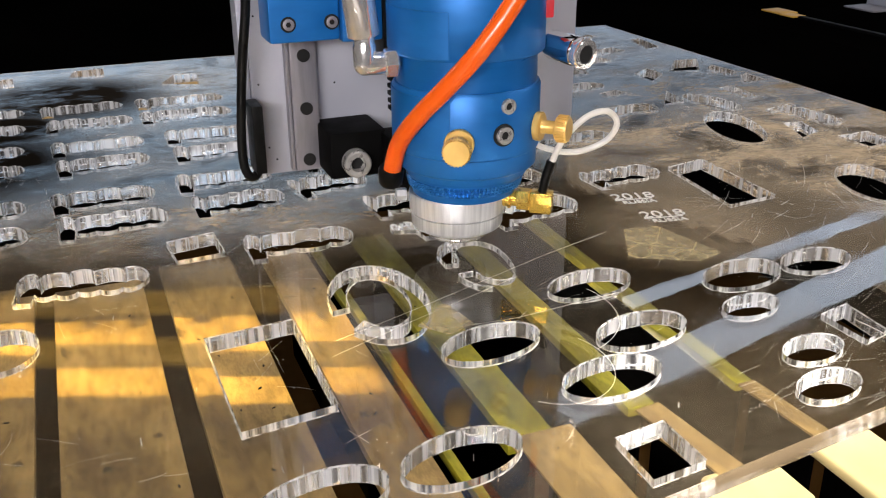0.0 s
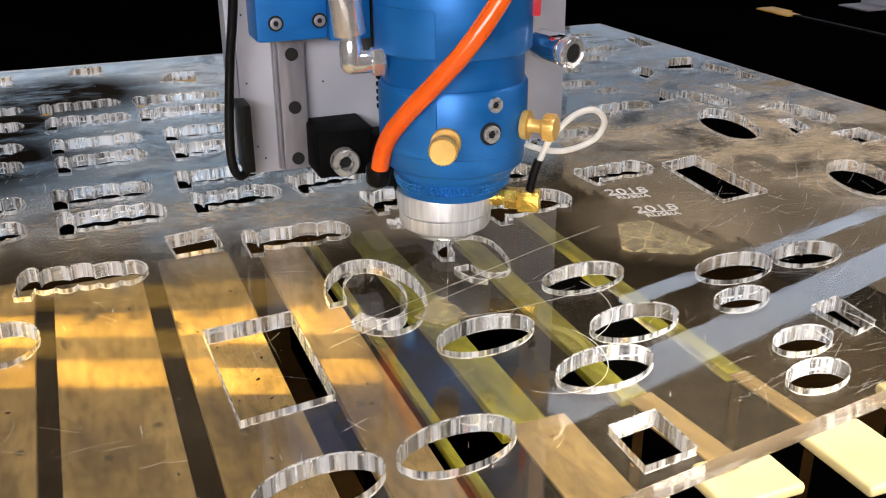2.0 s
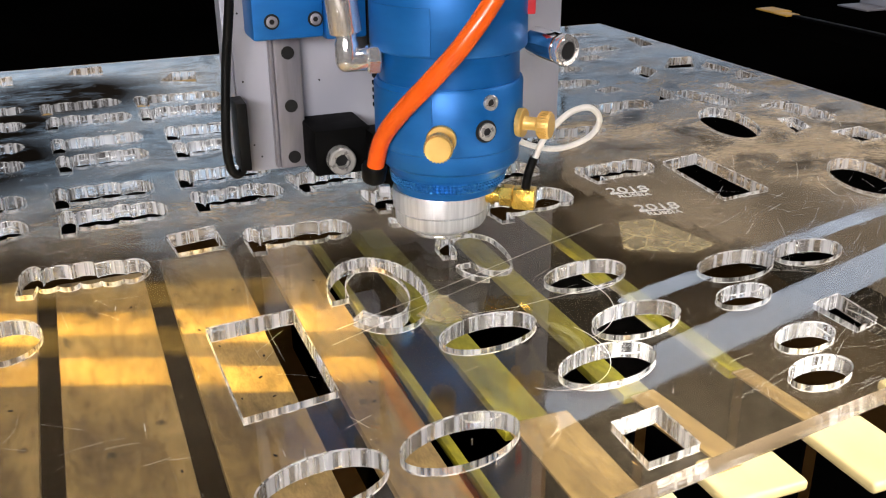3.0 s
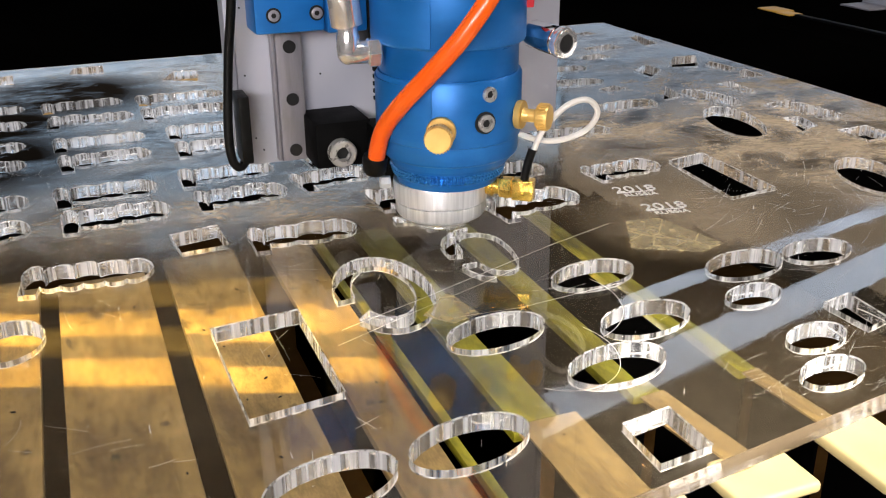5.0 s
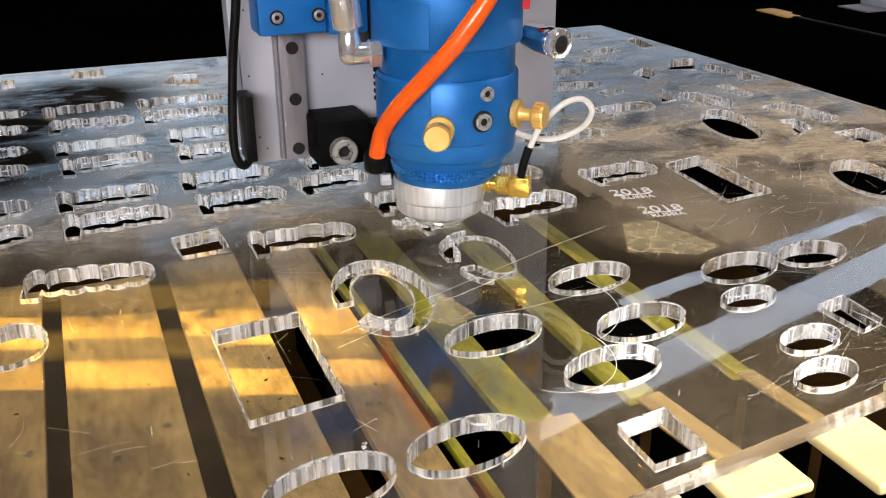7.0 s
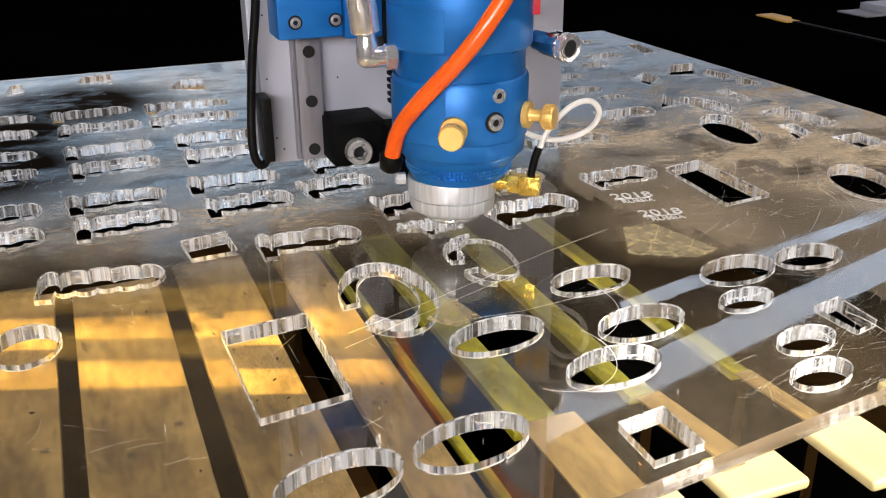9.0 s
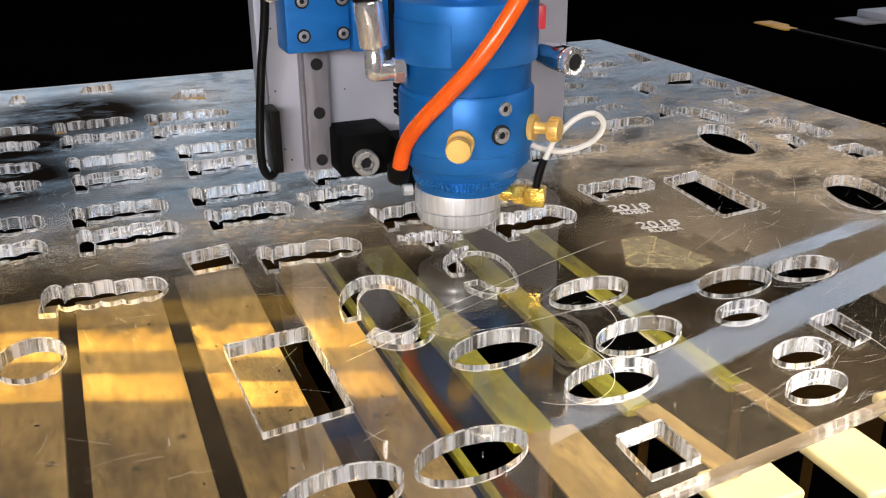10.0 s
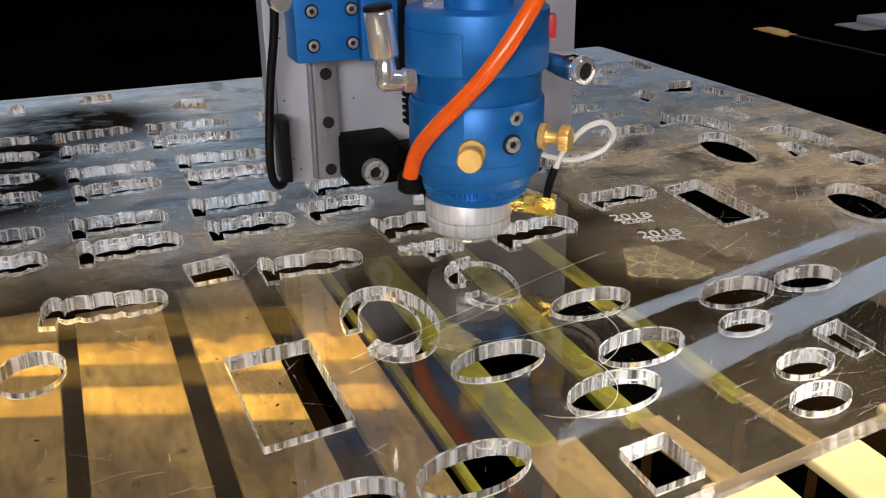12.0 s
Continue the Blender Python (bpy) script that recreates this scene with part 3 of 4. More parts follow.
def burrs():
    """Short bright spatter threads that stand in the sheet."""
    rng = random.Random(21)
    bm = bmesh.new()
    for k in range(38):
        x, y = rng.uniform(-0.15, 0.20), rng.uniform(-0.045, 0.13)
        r, h = rng.uniform(0.00008, 0.0002), rng.uniform(0.0008, 0.0028)
        a = bmesh.ops.create_cone(bm, cap_ends=True, segments=5, radius1=r, radius2=r * 0.5, depth=h, matrix=pose(x, y, h / 2 + 0.0001, rng.uniform(-14, 14), rng.uniform(-14, 14)))
    ob = part("burrs", bm, RIMS, smooth=0)
    return tagged(ob, "short clear spatter threads standing on the sheet", "burrs", kind="stuff")


burrs()


def debris():
    """Charred crumbs on the slats."""
    rng = random.Random(33)
    bm = bmesh.new()
    for k in range(50):
        x0, x1 = rng.choice(((-0.188, -0.156), (-0.149, -0.114), (-0.106, -0.0755), (-0.0625, -0.043), (-0.0195, -0.002)))
        r = rng.uniform(0.0002, 0.0007)
        bmesh.ops.create_icosphere(bm, subdivisions=1, radius=r, matrix=Matrix.LocRotScale((rng.uniform(x0 + 0.002, x1 - 0.002), rng.uniform(-0.06, 0.16), -0.0185 + r * 0.3), Euler((0, 0, rng.random() * 6)), (1.8, 0.8, 0.4)))
    ob = part("debris", bm, BLACK, smooth=0)
    return tagged(ob, "small charred crumbs lying on the slats", "debris", kind="stuff")


debris()


def film_scrap(points, label):
    bm = bmesh.new()
    vs = [bm.verts.new((x, y, 0.0003)) for x, y in points]
    f = bm.faces.new(vs)
    r = bmesh.ops.extrude_face_region(bm, geom=[f])
    bmesh.ops.translate(bm, vec=(0, 0, 0.00025), verts=[v for v in r["geom"] if isinstance(v, bmesh.types.BMVert)])
    ob = part("film_scrap", bm, FILM)
    ob.visible_shadow = False
    return tagged(ob, label, "film scrap", "film scraps")


film_scrap([(0.083, 0.103), (0.098, 0.1005), (0.1065, 0.066), (0.093, 0.062), (0.069, 0.076)], "crinkled clear protective film scrap on the sheet")
film_scrap([(-0.015, 0.066), (-0.011, 0.046), (-0.022, 0.0425), (-0.030, 0.052)], "small square clear film scrap on the sheet")

# ---- the slat bed ----
SLAT_TOP = -0.0185
SLATS = [(-0.42, -0.238), (-0.230, -0.1955), (-0.188, -0.1560), (-0.1490, -0.1140), (-0.1060, -0.0755), (-0.0625, -0.0430)]
NARROW = [(-0.0195, -0.0045, 0.0), (0.0235, 0.0335, 0.0), (0.0655, 0.0720, 0.0), (-0.0395, -0.0362, -0.06)]


def slat(x0, x1, y0, y1, mat, label, deep=0.0035, skew=0):
    th = empty("bed_slat", pose((x0 + x1) / 2, y0, SLAT_TOP, 0, 0, skew), label, "bed slat", "slats of the cutting bed")
    w = (x1 - x0) / 2
    part("top_bar", box(-w, w, 0, y1 - y0, -deep, 0, min(0.0006, deep * 0.3), 2), mat, th)
    part("web", box(w * 0.2, w * 0.5, 0.002, y1 - y0 - 0.002, -0.05, -0.0037, 0.0006, 1), BED, th)
    return th


for x0, x1 in SLATS:
    slat(x0, x1, -0.30, 0.172, SLAT, "ochre-painted metal support slat of the cutting bed")
for x0, x1, y0 in NARROW:
    slat(x0, x1, y0, 0.172, OLIVE, "narrow olive-yellow slat of the cutting bed")
# Near ends of the narrow slats; their lamplit tan is put into the colour.
for x0, x1, y0, skew in ((-0.0180, 0.0020, -0.0640, 0), (0.0300, 0.0395, -0.0420, 6.5), (0.0685, 0.0752, -0.0340, 4.5)):
    slat(x0, x1, y0, -0.0003, SLAT, "short end piece of a bed slat, its lamplit tan put into the colour", 0.0009, skew)
tagged(part("cross_bar", box(-0.42, 0.10, 0.510, 0.538, -0.030, -0.0066, 0.002), SLAT), "ochre-painted crossbar under the far edge of the sheet", "crossbar")


def end_pad(x0, x1, y0, y1):
    """The end of a broad slat: a thin top with a rounded nose that turns down."""
    th = empty("slat_end_pad", pose((x0 + x1) / 2, y0, SLAT_TOP - 0.0005), "rounded end of a bed slat beside the sheet, lamplit cream put into its colour", "end pad", "end pads of the bed")
    w = (x1 - x0) / 2
    part("top_plate", box(-w, w, 0, y1 - y0, -0.0040, 0, 0.0018, 4), PAD, th)
    part("web", box(-w * 0.4, w * 0.4, 0.003, y1 - y0 - 0.001, -0.05, -0.0042, 0.0005, 1), BED, th)
    return th


for x0, x1, y0, y1 in ((0.0010, 0.0130, -0.0620, -0.0420), (0.0245, 0.0530, -0.0550, -0.0375), (0.0685, 0.0925, -0.0640, -0.0325), (0.1085, 0.1330, -0.0600, -0.0230)):
    end_pad(x0, x1, y0, y1)

# ---- machine round the bed ----
tagged(part("bed_pit", box(-0.8, 0.34, -0.9, 0.545, -0.19, -0.15, 0.004), PIT), "dark rusty bottom of the machine under the slats", "machine bed", kind="structure")
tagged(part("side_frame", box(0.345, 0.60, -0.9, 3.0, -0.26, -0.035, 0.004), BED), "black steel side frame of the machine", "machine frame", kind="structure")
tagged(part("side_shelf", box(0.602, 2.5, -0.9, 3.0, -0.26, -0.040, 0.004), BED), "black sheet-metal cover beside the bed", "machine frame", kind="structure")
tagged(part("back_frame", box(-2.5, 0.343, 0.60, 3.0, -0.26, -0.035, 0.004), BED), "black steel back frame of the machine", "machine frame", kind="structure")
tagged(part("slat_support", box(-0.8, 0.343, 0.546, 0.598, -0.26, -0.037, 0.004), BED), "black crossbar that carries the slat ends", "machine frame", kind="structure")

brk = empty("yellow_bracket", pose(0.690, 0.730, -0.0400), "small stepped yellow metal bracket on the black cover", "bracket")
part("long_plate", box(-0.012, 0.014, -0.012, 0.024, 0, 0.002, 0.0006), YELLOW, brk)
part("short_plate", box(-0.014, 0.006, -0.036, -0.0125, 0, 0.0018, 0.0006), YELLOW, brk)
lip = part("edge_profile", box(-0.004, 0.004, -0.42, 0, 0, 0.003, 0.001), BLACK_METAL)
lip.matrix_basis = pose(0.684, 0.690, -0.040, 0, 0, 0)
tagged(lip, "thin grey aluminium edge profile on the black cover", "edge profile")
blk2 = empty("grey_block", pose(0.83, 0.705, -0.0400), "pale grey metal block on the black cover", "block")
part("block", box(0, 0.16, -0.022, 0.034, 0, 0.010, 0.001), PLATE, blk2)
part("foot_plate", box(-0.040, -0.0005, -0.020, 0.030, 0, 0.002, 0.0006), STEEL, blk2)

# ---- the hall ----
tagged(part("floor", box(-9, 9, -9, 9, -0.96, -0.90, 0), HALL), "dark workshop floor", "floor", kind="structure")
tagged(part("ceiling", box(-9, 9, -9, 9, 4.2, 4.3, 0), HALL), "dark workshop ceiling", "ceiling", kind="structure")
tagged(part("wall_north", box(-9, 9, 9, 9.2, -0.9, 4.2, 0), HALL), "near-black workshop wall, its darkness put into the colour", "wall", kind="structure")
tagged(part("wall_south", box(-9, 9, -9.2, -9, -0.9, 4.2, 0), HALL), "near-black workshop wall, its darkness put into the colour", "wall", kind="structure")
tagged(part("wall_east", box(5, 5.2, -9, 9, -0.9, 4.2, 0), HALL), "near-black workshop wall, its darkness put into the colour", "wall", kind="structure")
tagged(part("wall_west", box(-9.2, -9, -9, 9, -0.9, 4.2, 0), HALL), "near-black workshop wall, its darkness put into the colour", "wall", kind="structure")
# Unseen glowing panels on the walls, added for the sheet to reflect.
NORTH_GLOW = glow("window_daylight", (0.50, 0.75, 1.0), 1.3)
WARM_GLOW = glow("window_blind_light", (1.0, 0.80, 0.55), 0.50)
for k, (x, w, z0, z1) in enumerate(((-6.6, 2.3, 1.0, 3.0), (-4.3, 2.3, 0.9, 3.4), (-2.0, 2.3, 1.0, 3.2), (0.3, 2.3, 0.9, 3.5), (2.6, 2.30, 1.0, 3.1))):
    tagged(part(f"window_{k + 1}", box(x, x + w, 8.93, 8.99, z0, z1, 0), NORTH_GLOW), "unseen glowing panel, added for the pale reflection in the sheet", "window", kind="structure")
BLUE_GLOW = glow("window_dusk", (0.55, 0.76, 1.0), 0.85)
# narrow added reflection panels, warm over blue, the warm lower towards the near end
for k in range(12):
    y = 1.7 + 0.6 * k
    seam_z = 0.64 + 0.195 * k
    tagged(part(f"window_{k + 6}", box(4.93, 4.99, y, y + 0.6, max(seam_z, 0.7) + 0.005, 2.4 + 0.09 * k, 0), WARM_GLOW), "unseen warm glowing panel, added for the tan reflection in the sheet", "window", kind="structure")
    if seam_z > 0.8:
        tagged(part(f"window_{k + 18}", box(4.93, 4.99, y, y + 0.6, 0.7, seam_z - 0.005, 0), BLUE_GLOW), "unseen bluish glowing panel, added for the blue reflection in the sheet", "window", kind="structure")
# Added glowing strips, out of view, whose reflection makes the sheet's pale band.
BAND_GLOW = glow("band_glow", (0.70, 0.83, 1.0), 2.0)


def band_strip(a, b, width):
    th = empty("band_strip", along(a, b), "unseen pale glowing strip, added for the band reflected in the sheet", "strip light", "strip lights")
    ln = (Vector(b) - Vector(a)).length
    for k in (0.1, 0.9):
        m = Vector(a).lerp(Vector(b), k)
        part("hanger", tube([th.matrix_basis.inverted() @ m, th.matrix_basis.inverted() @ Vector((m.x, m.y, 2.9)), th.matrix_basis.inverted() @ Vector((m.x, m.y, 4.2))], 0.004, 8, 2), BED, th)
    part("glow_bar", box(-width / 2, width / 2, -0.01, 0.01, 0, ln, 0.004), BAND_GLOW, th)
    return th


band_strip((0.98, 2.0, 1.5), (3.6, 2.72, 1.5), 0.17)
band_strip((1.75, 2.62, 1.5), (3.9, 3.14, 1.5), 0.07)


def slotted_shade():
    """An added, unseen mask under the warm lamp: two long slots shape its patches."""
    d = 0.30
    k = d / (LAMP_AT.z - SLAT_TOP)
    at = lambda x, y: (LAMP_AT.x + (x - LAMP_AT.x) * k, LAMP_AT.y + (y - LAMP_AT.y) * k)
    # slot edges, by where their light falls on the slats
    top = [(-0.215, 0.157), (-0.1385, 0.1310), (-0.1385, 0.1240), (-0.1330, 0.1222), (-0.1330, 0.1292), (-0.1215, 0.1255), (-0.1215, 0.1190), (-0.1155, 0.1172), (-0.1155, 0.1240),
           (-0.0990, 0.1190), (-0.0990, 0.1130), (-0.0930, 0.1110), (-0.0930, 0.1175), (-0.0535, 0.1050), (-0.0535, 0.0990), (-0.0490, 0.0975), (-0.0490, 0.1035), (-0.036, 0.0995)]
    slot_a = top + [(-0.041, 0.0755), (-0.1035, 0.0990), (-0.215, 0.139)]
    slot_b = [(-0.215, 0.1215), (-0.1365, 0.0925), (-0.044, 0.0560), (-0.046, 0.0385), (-0.1375, 0.0730), (-0.215, 0.101)]
    bm = bmesh.new()
    outer = [(LAMP_AT.x - 0.1, LAMP_AT.y - 0.14), (LAMP_AT.x + 0.26, LAMP_AT.y - 0.14), (LAMP_AT.x + 0.26, LAMP_AT.y + 0.18), (LAMP_AT.x - 0.1, LAMP_AT.y + 0.18)]
    for loop in (outer, [at(*p) for p in slot_a], [at(*p) for p in slot_b]):
        vs = [bm.verts.new((x, y, LAMP_AT.z - d)) for x, y in loop]
        for a, b in zip(vs, vs[1:] + vs[:1]):
            bm.edges.new((a, b))
    bmesh.ops.triangle_fill(bm, use_beauty=True, use_dissolve=False, edges=bm.edges[:], normal=(0, 0, 1))
    th = empty("gobo_lamp", Matrix.Translation((0, 0, 0)), "unseen lamp hood and slotted mask, added to shape the light patches", "work lamp")
    shield = part("shield", bm, BED, th, smooth=0)
    shield.modifiers.new("thick", "SOLIDIFY").thickness = 0.0004
    part("hood", box(LAMP_AT.x - 0.12, LAMP_AT.x + 0.12, LAMP_AT.y - 0.12, LAMP_AT.y + 0.12, LAMP_AT.z + 0.02, LAMP_AT.z + 0.03, 0.002), BED, th)
    part("stem", box(LAMP_AT.x - 0.01, LAMP_AT.x + 0.01, LAMP_AT.y - 0.01, LAMP_AT.y + 0.01, LAMP_AT.z + 0.03, 4.2, 0.002), BED, th)
    return th


slotted_shade()

# ---- the cutting head ----
AX = Vector((-0.0003, 0.1013, 0))
# where the head stands over the sheet, and its size over the drawing
SEAT, SIZE = Vector((0.00628, 0.1177, -0.00753)), 1.05
FR, RT = Vector((-0.368, -0.930, 0)), Vector((0.930, -0.368, 0))


def seated():
    return Matrix.LocRotScale(SEAT, None, (SIZE, SIZE, SIZE))


def hp(r, f, z):
    """A place by the barrel's axis: to its side, to its front, its height."""
    return RT * r + FR * f + Vector((0, 0, z))


def round_at(phi, radius, z):
    return hp(radius * math.sin(radians(phi)), radius * math.cos(radians(phi)), z)


head = empty("laser_head", seated(), "blue anodised laser cutting head with silver nozzle", "laser head")
part("upper_barrel", turned([(0.0140, 0.1098), (0.0274, 0.1098), (0.0280, 0.1094), (0.0282, 0.1088), (0.0282, 0.0872), (0.0277, 0.0864), (0.0150, 0.0864)][::-1]), BLUE, head)
part("top_tube", turned([(0.0142, 0.1096), (0.0142, 0.150), (0.0130, 0.152)]), BLUE, head)
part("waist", turned([(0.0150, 0.0752), (0.0257, 0.0752), (0.0257, 0.0866), (0.0150, 0.0866)]), BLUE_DARK, head)
part("lower_barrel", turned([(0.0150, 0.0412), (0.0226, 0.0412), (0.0232, 0.0420), (0.0238, 0.0436), (0.0254, 0.0444), (0.0260, 0.0452), (0.0262, 0.0512), (0.0268, 0.0516), (0.0270, 0.0524), (0.0271, 0.0742), (0.0264, 0.0754), (0.0150, 0.0754)]), BLUE, head)


def arc_panel(r0, r1, phi0, phi1, z0, z1, n=24):
    bm = bmesh.new()
    cols = []
    for k in range(n + 1):
        ph = phi0 + (phi1 - phi0) * k / n
        cols.append([bm.verts.new(round_at(ph, r, z)) for r, z in ((r0, z0), (r1, z0), (r1, z1), (r0, z1))])
    for a, b in zip(cols, cols[1:]):
        for k in range(4):
            bm.faces.new((a[k], a[(k + 1) % 4], b[(k + 1) % 4], b[k]))
    bm.faces.new(cols[0])
    bm.faces.new(cols[-1][::-1])
    return bm


part("cover_panel", arc_panel(0.0270, 0.0286, -100, -13, 0.0875, 0.1030), BLUE, head)
part("cover_panel", arc_panel(0.0262, 0.0276, -100, -13, 0.0540, 0.0735), BLUE, head)
NO = Vector((-0.0012, 0.0002, 0))


def knurl(r0, r1, z0, z1, n=84):
    """A ring of small raised diamonds."""
    bm = bmesh.new()
    rows = 3

    def at(k, j, lift=0.0):
        rr, z, t = r0 + (r1 - r0) * j / rows + lift, z0 + (z1 - z0) * j / rows, 2 * math.pi * k / n
        return bm.verts.new((rr * math.cos(t), rr * math.sin(t), z))

    rings = [[at(k, j) for k in range(n)] for j in range(rows + 1)]
    for j in range(rows):
        for k in range(n):
            quad = (rings[j][k], rings[j][(k + 1) % n], rings[j + 1][(k + 1) % n], rings[j + 1][k])
            peak = at(k + 0.5, j + 0.5, 0.0009)
            for u, v in zip(quad, quad[1:] + quad[:1]):
                bm.faces.new((u, v, peak))
    bm.faces.new(rings[0][::-1])
    bm.faces.new(rings[-1])
    return bm


kn = part("knurled_ring", knurl(0.0206, 0.0216, 0.0358, 0.0398), BLUE_BRIGHT, head, smooth=0)
kn.location = NO * 0.5
part("ring_neck", turned([(0.0216, 0.0396), (0.0219, 0.0402), (0.0226, 0.0418)], Matrix.Translation(NO * 0.3)), BLUE_DARK, head)
part("ring_foot", turned([(0.0184, 0.0326), (0.0194, 0.0331), (0.0200, 0.0360)], Matrix.Translation(NO * 0.8)), BLUE_DARK, head)
SH = Matrix.Translation(RT * -0.0034)
part("nozzle_ring", turned([(0.0100, 0.0250), (0.0178, 0.0250), (0.0182, 0.0254), (0.0184, 0.0320), (0.0181, 0.0329), (0.010, 0.0329)], SH), ALU, head, "bright turned aluminium nozzle ring")
part("nozzle_body", turned([(0.0100, 0.0176), (0.0124, 0.0177), (0.0150, 0.0180), (0.0168, 0.0190), (0.0175, 0.0202), (0.0176, 0.0243), (0.0172, 0.0246), (0.0168, 0.0247), (0.0168, 0.0252)], SH), ALU, head)
part("nozzle_lip", turned([(0.0060, 0.0143), (0.0105, 0.0143), (0.0112, 0.0147), (0.0113, 0.0152), (0.0106, 0.0156), (0.0106, 0.0160), (0.0115, 0.0162), (0.0117, 0.0167), (0.0111, 0.0172), (0.0111, 0.0180)], SH), CHROME, head)
part("nozzle_tip", turned([(0.0012, 0.0128), (0.0025, 0.0128), (0.0062, 0.0146)], SH, 32), ALU, head)


def bolt_head(base, way, r, h, mat=SCREW, parent=None, name="screw"):
    m = along(base, base + way * h)
    prof = [(r, 0), (r, h * 0.85), (r * 0.88, h), (r * 0.55, h), (r * 0.5, h * 0.45), (r * 0.1, h * 0.45)]
    s = part(name, turned(prof, m, 28), mat, parent)
    part("hex_socket", turned([(r * 0.49, h * 0.46), (r * 0.48, h * 0.50)], m, 6), HOLE, s, smooth=0)
    return s


def knob(phi, z, base_r, parent):
    p, w = round_at(phi, base_r, z), round_at(phi, 1, 0)
    m = along(p, p + w)
    k = part("brass_knob", turned([(0.0051, 0.0), (0.0053, 0.0006), (0.0053, 0.0020), (0.0050, 0.0024), (0.0028, 0.0025), (0.0024, 0.0034), (0.0024, 0.0074), (0.0042, 0.0078), (0.0047, 0.0084), (0.0047, 0.0118), (0.0044, 0.0124), (0.0020, 0.0125)], m, 40), BRASS, parent, "brass thumb screw")
    flutes = bmesh.new()
    for q in range(26):
        t = 2 * math.pi * q / 26
        b2 = box(0.0046, 0.0050, -0.00025, 0.00025, 0.0085, 0.0117, 0)
        bmesh.ops.transform(b2, matrix=m @ Matrix.Rotation(t, 4, "Z"), verts=b2.verts[:])
        flutes = merge(flutes, b2)
    part("knurling", flutes, BRASS, k, smooth=0)
    return k


knob(-6, 0.0586, 0.0272, head)
knob(66, 0.0602, 0.0272, head)
bolt_head(round_at(30, 0.0276, 0.0708), round_at(30, 1, 0), 0.0027, 0.0014, parent=head)
part("screw_bore", turned([(0.0040, 0), (0.0040, 0.0006)], along(round_at(27, 0.0274, 0.0607), round_at(27, 0.0290, 0.0607)), 32), HOLE, head)
bolt_head(round_at(27, 0.0277, 0.0607), round_at(27, 1, 0), 0.0031, 0.0016, parent=head)
# signal connector on the nozzle ring
c0 = hp(0.0136, 0.0040, 0.0305)
cw = hp(0.96, 0.27, 0).normalized()
con = part("connector", turned([(0.0034, 0), (0.0034, 0.0024), (0.0040, 0.0026), (0.0040, 0.0034), (0.0030, 0.0036), (0.0030, 0.0064)], along(c0, c0 + cw), 24), GOLD, head, "gold-plated coaxial connector")
part("hex_nut", turned([(0.0040, 0.0060), (0.0042, 0.0064), (0.0042, 0.0106), (0.0038, 0.0110)], along(c0, c0 + cw), 6), GOLD, con, smooth=20)
e0 = c0 + cw * 0.0152
el = box(-0.0042, 0.0040, -0.0032, 0.0032, -0.0042, 0.0036, 0.0006)
bmesh.ops.transform(el, matrix=Matrix.Translation(e0) @ Matrix.Rotation(math.atan2(cw.y, cw.x), 4, "Z"), verts=el.verts[:])
part("elbow_block", el, GOLD, con)
# small hex screw on the other side
s0 = hp(-0.0222, 0.0110, 0.0345)
part("set_screw", turned([(0.0022, 0), (0.0024, 0.0004), (0.0024, 0.0036), (0.0020, 0.0040)], along(s0, s0 + hp(-1, 0.15, 0)), 6), ALU, head, smooth=20)
# push-in elbow on the side of the barrel
a = hp(-0.0248, 0.0120, 0.0836)
b = hp(-0.0355, 0.0145, 0.0836)
ball = bmesh.new()
bmesh.ops.create_uvsphere(ball, u_segments=24, v_segments=14, radius=0.0041, matrix=Matrix.Translation(b))
f1 = part("elbow_fitting", merge(turned([(0.0037, 0), (0.0040, 0.0006), (0.0040, 0.0110)], along(a, b), 32), ball, turned([(0.0041, 0), (0.0041, 0.0060), (0.0036, 0.0072), (0.0036, 0.0095)], along(b, b + Vector((0, 0, 1))), 32)), CHROME, head, "chromed push-in elbow fitting")
part("hex_nut", turned([(0.0046, -0.0006), (0.0052, 0.0), (0.0052, 0.0036), (0.0046, 0.0042)], along(a, b), 6), CHROME, f1, smooth=20)
t0 = b + Vector((0, 0, 0.0090))
part("sleeve", turned([(0.0042, 0), (0.0054, 0.0006), (0.0056, 0.0010), (0.0056, 0.0170), (0.0050, 0.0178)], along(t0, t0 + RT * -0.12 + Vector((0, 0, 1)))), CHROME, f1)
part("release_ring", turned([(0.0052, 0.0178), (0.0056, 0.0180), (0.0056, 0.0196), (0.0036, 0.0202)], along(t0, t0 + RT * -0.12 + Vector((0, 0, 1)))), BLACK, f1)
# push-in fitting on the far side
a, b = hp(0.0290, -0.0080, 0.0866), hp(0.0425, 0.0095, 0.0852)
f2 = part("straight_fitting", turned([(0.0034, -0.002), (0.0034, 0.003), (0.0049, 0.0035), (0.0053, 0.0042), (0.0053, 0.0165), (0.0050, 0.0170)], along(a, b), 40), CHROME_DARK, head, "chromed push-in hose fitting")
part("release_ring", turned([(0.0046, 0.0168), (0.0046, 0.0178), (0.0055, 0.0180), (0.0057, 0.0186), (0.0057, 0.0206), (0.0052, 0.0214), (0.0035, 0.0215), (0.0031, 0.0205)], along(a, b), 40), CHROME, f2)
part("bore", turned([(0.0032, 0.0207), (0.0032, 0.0212)], along(a, b), 24), HOLE, f2)
part("brass_stem", turned([(0.0030, -0.006), (0.0030, -0.0022)], along(a, b), 6), BRASS, f2, smooth=20)
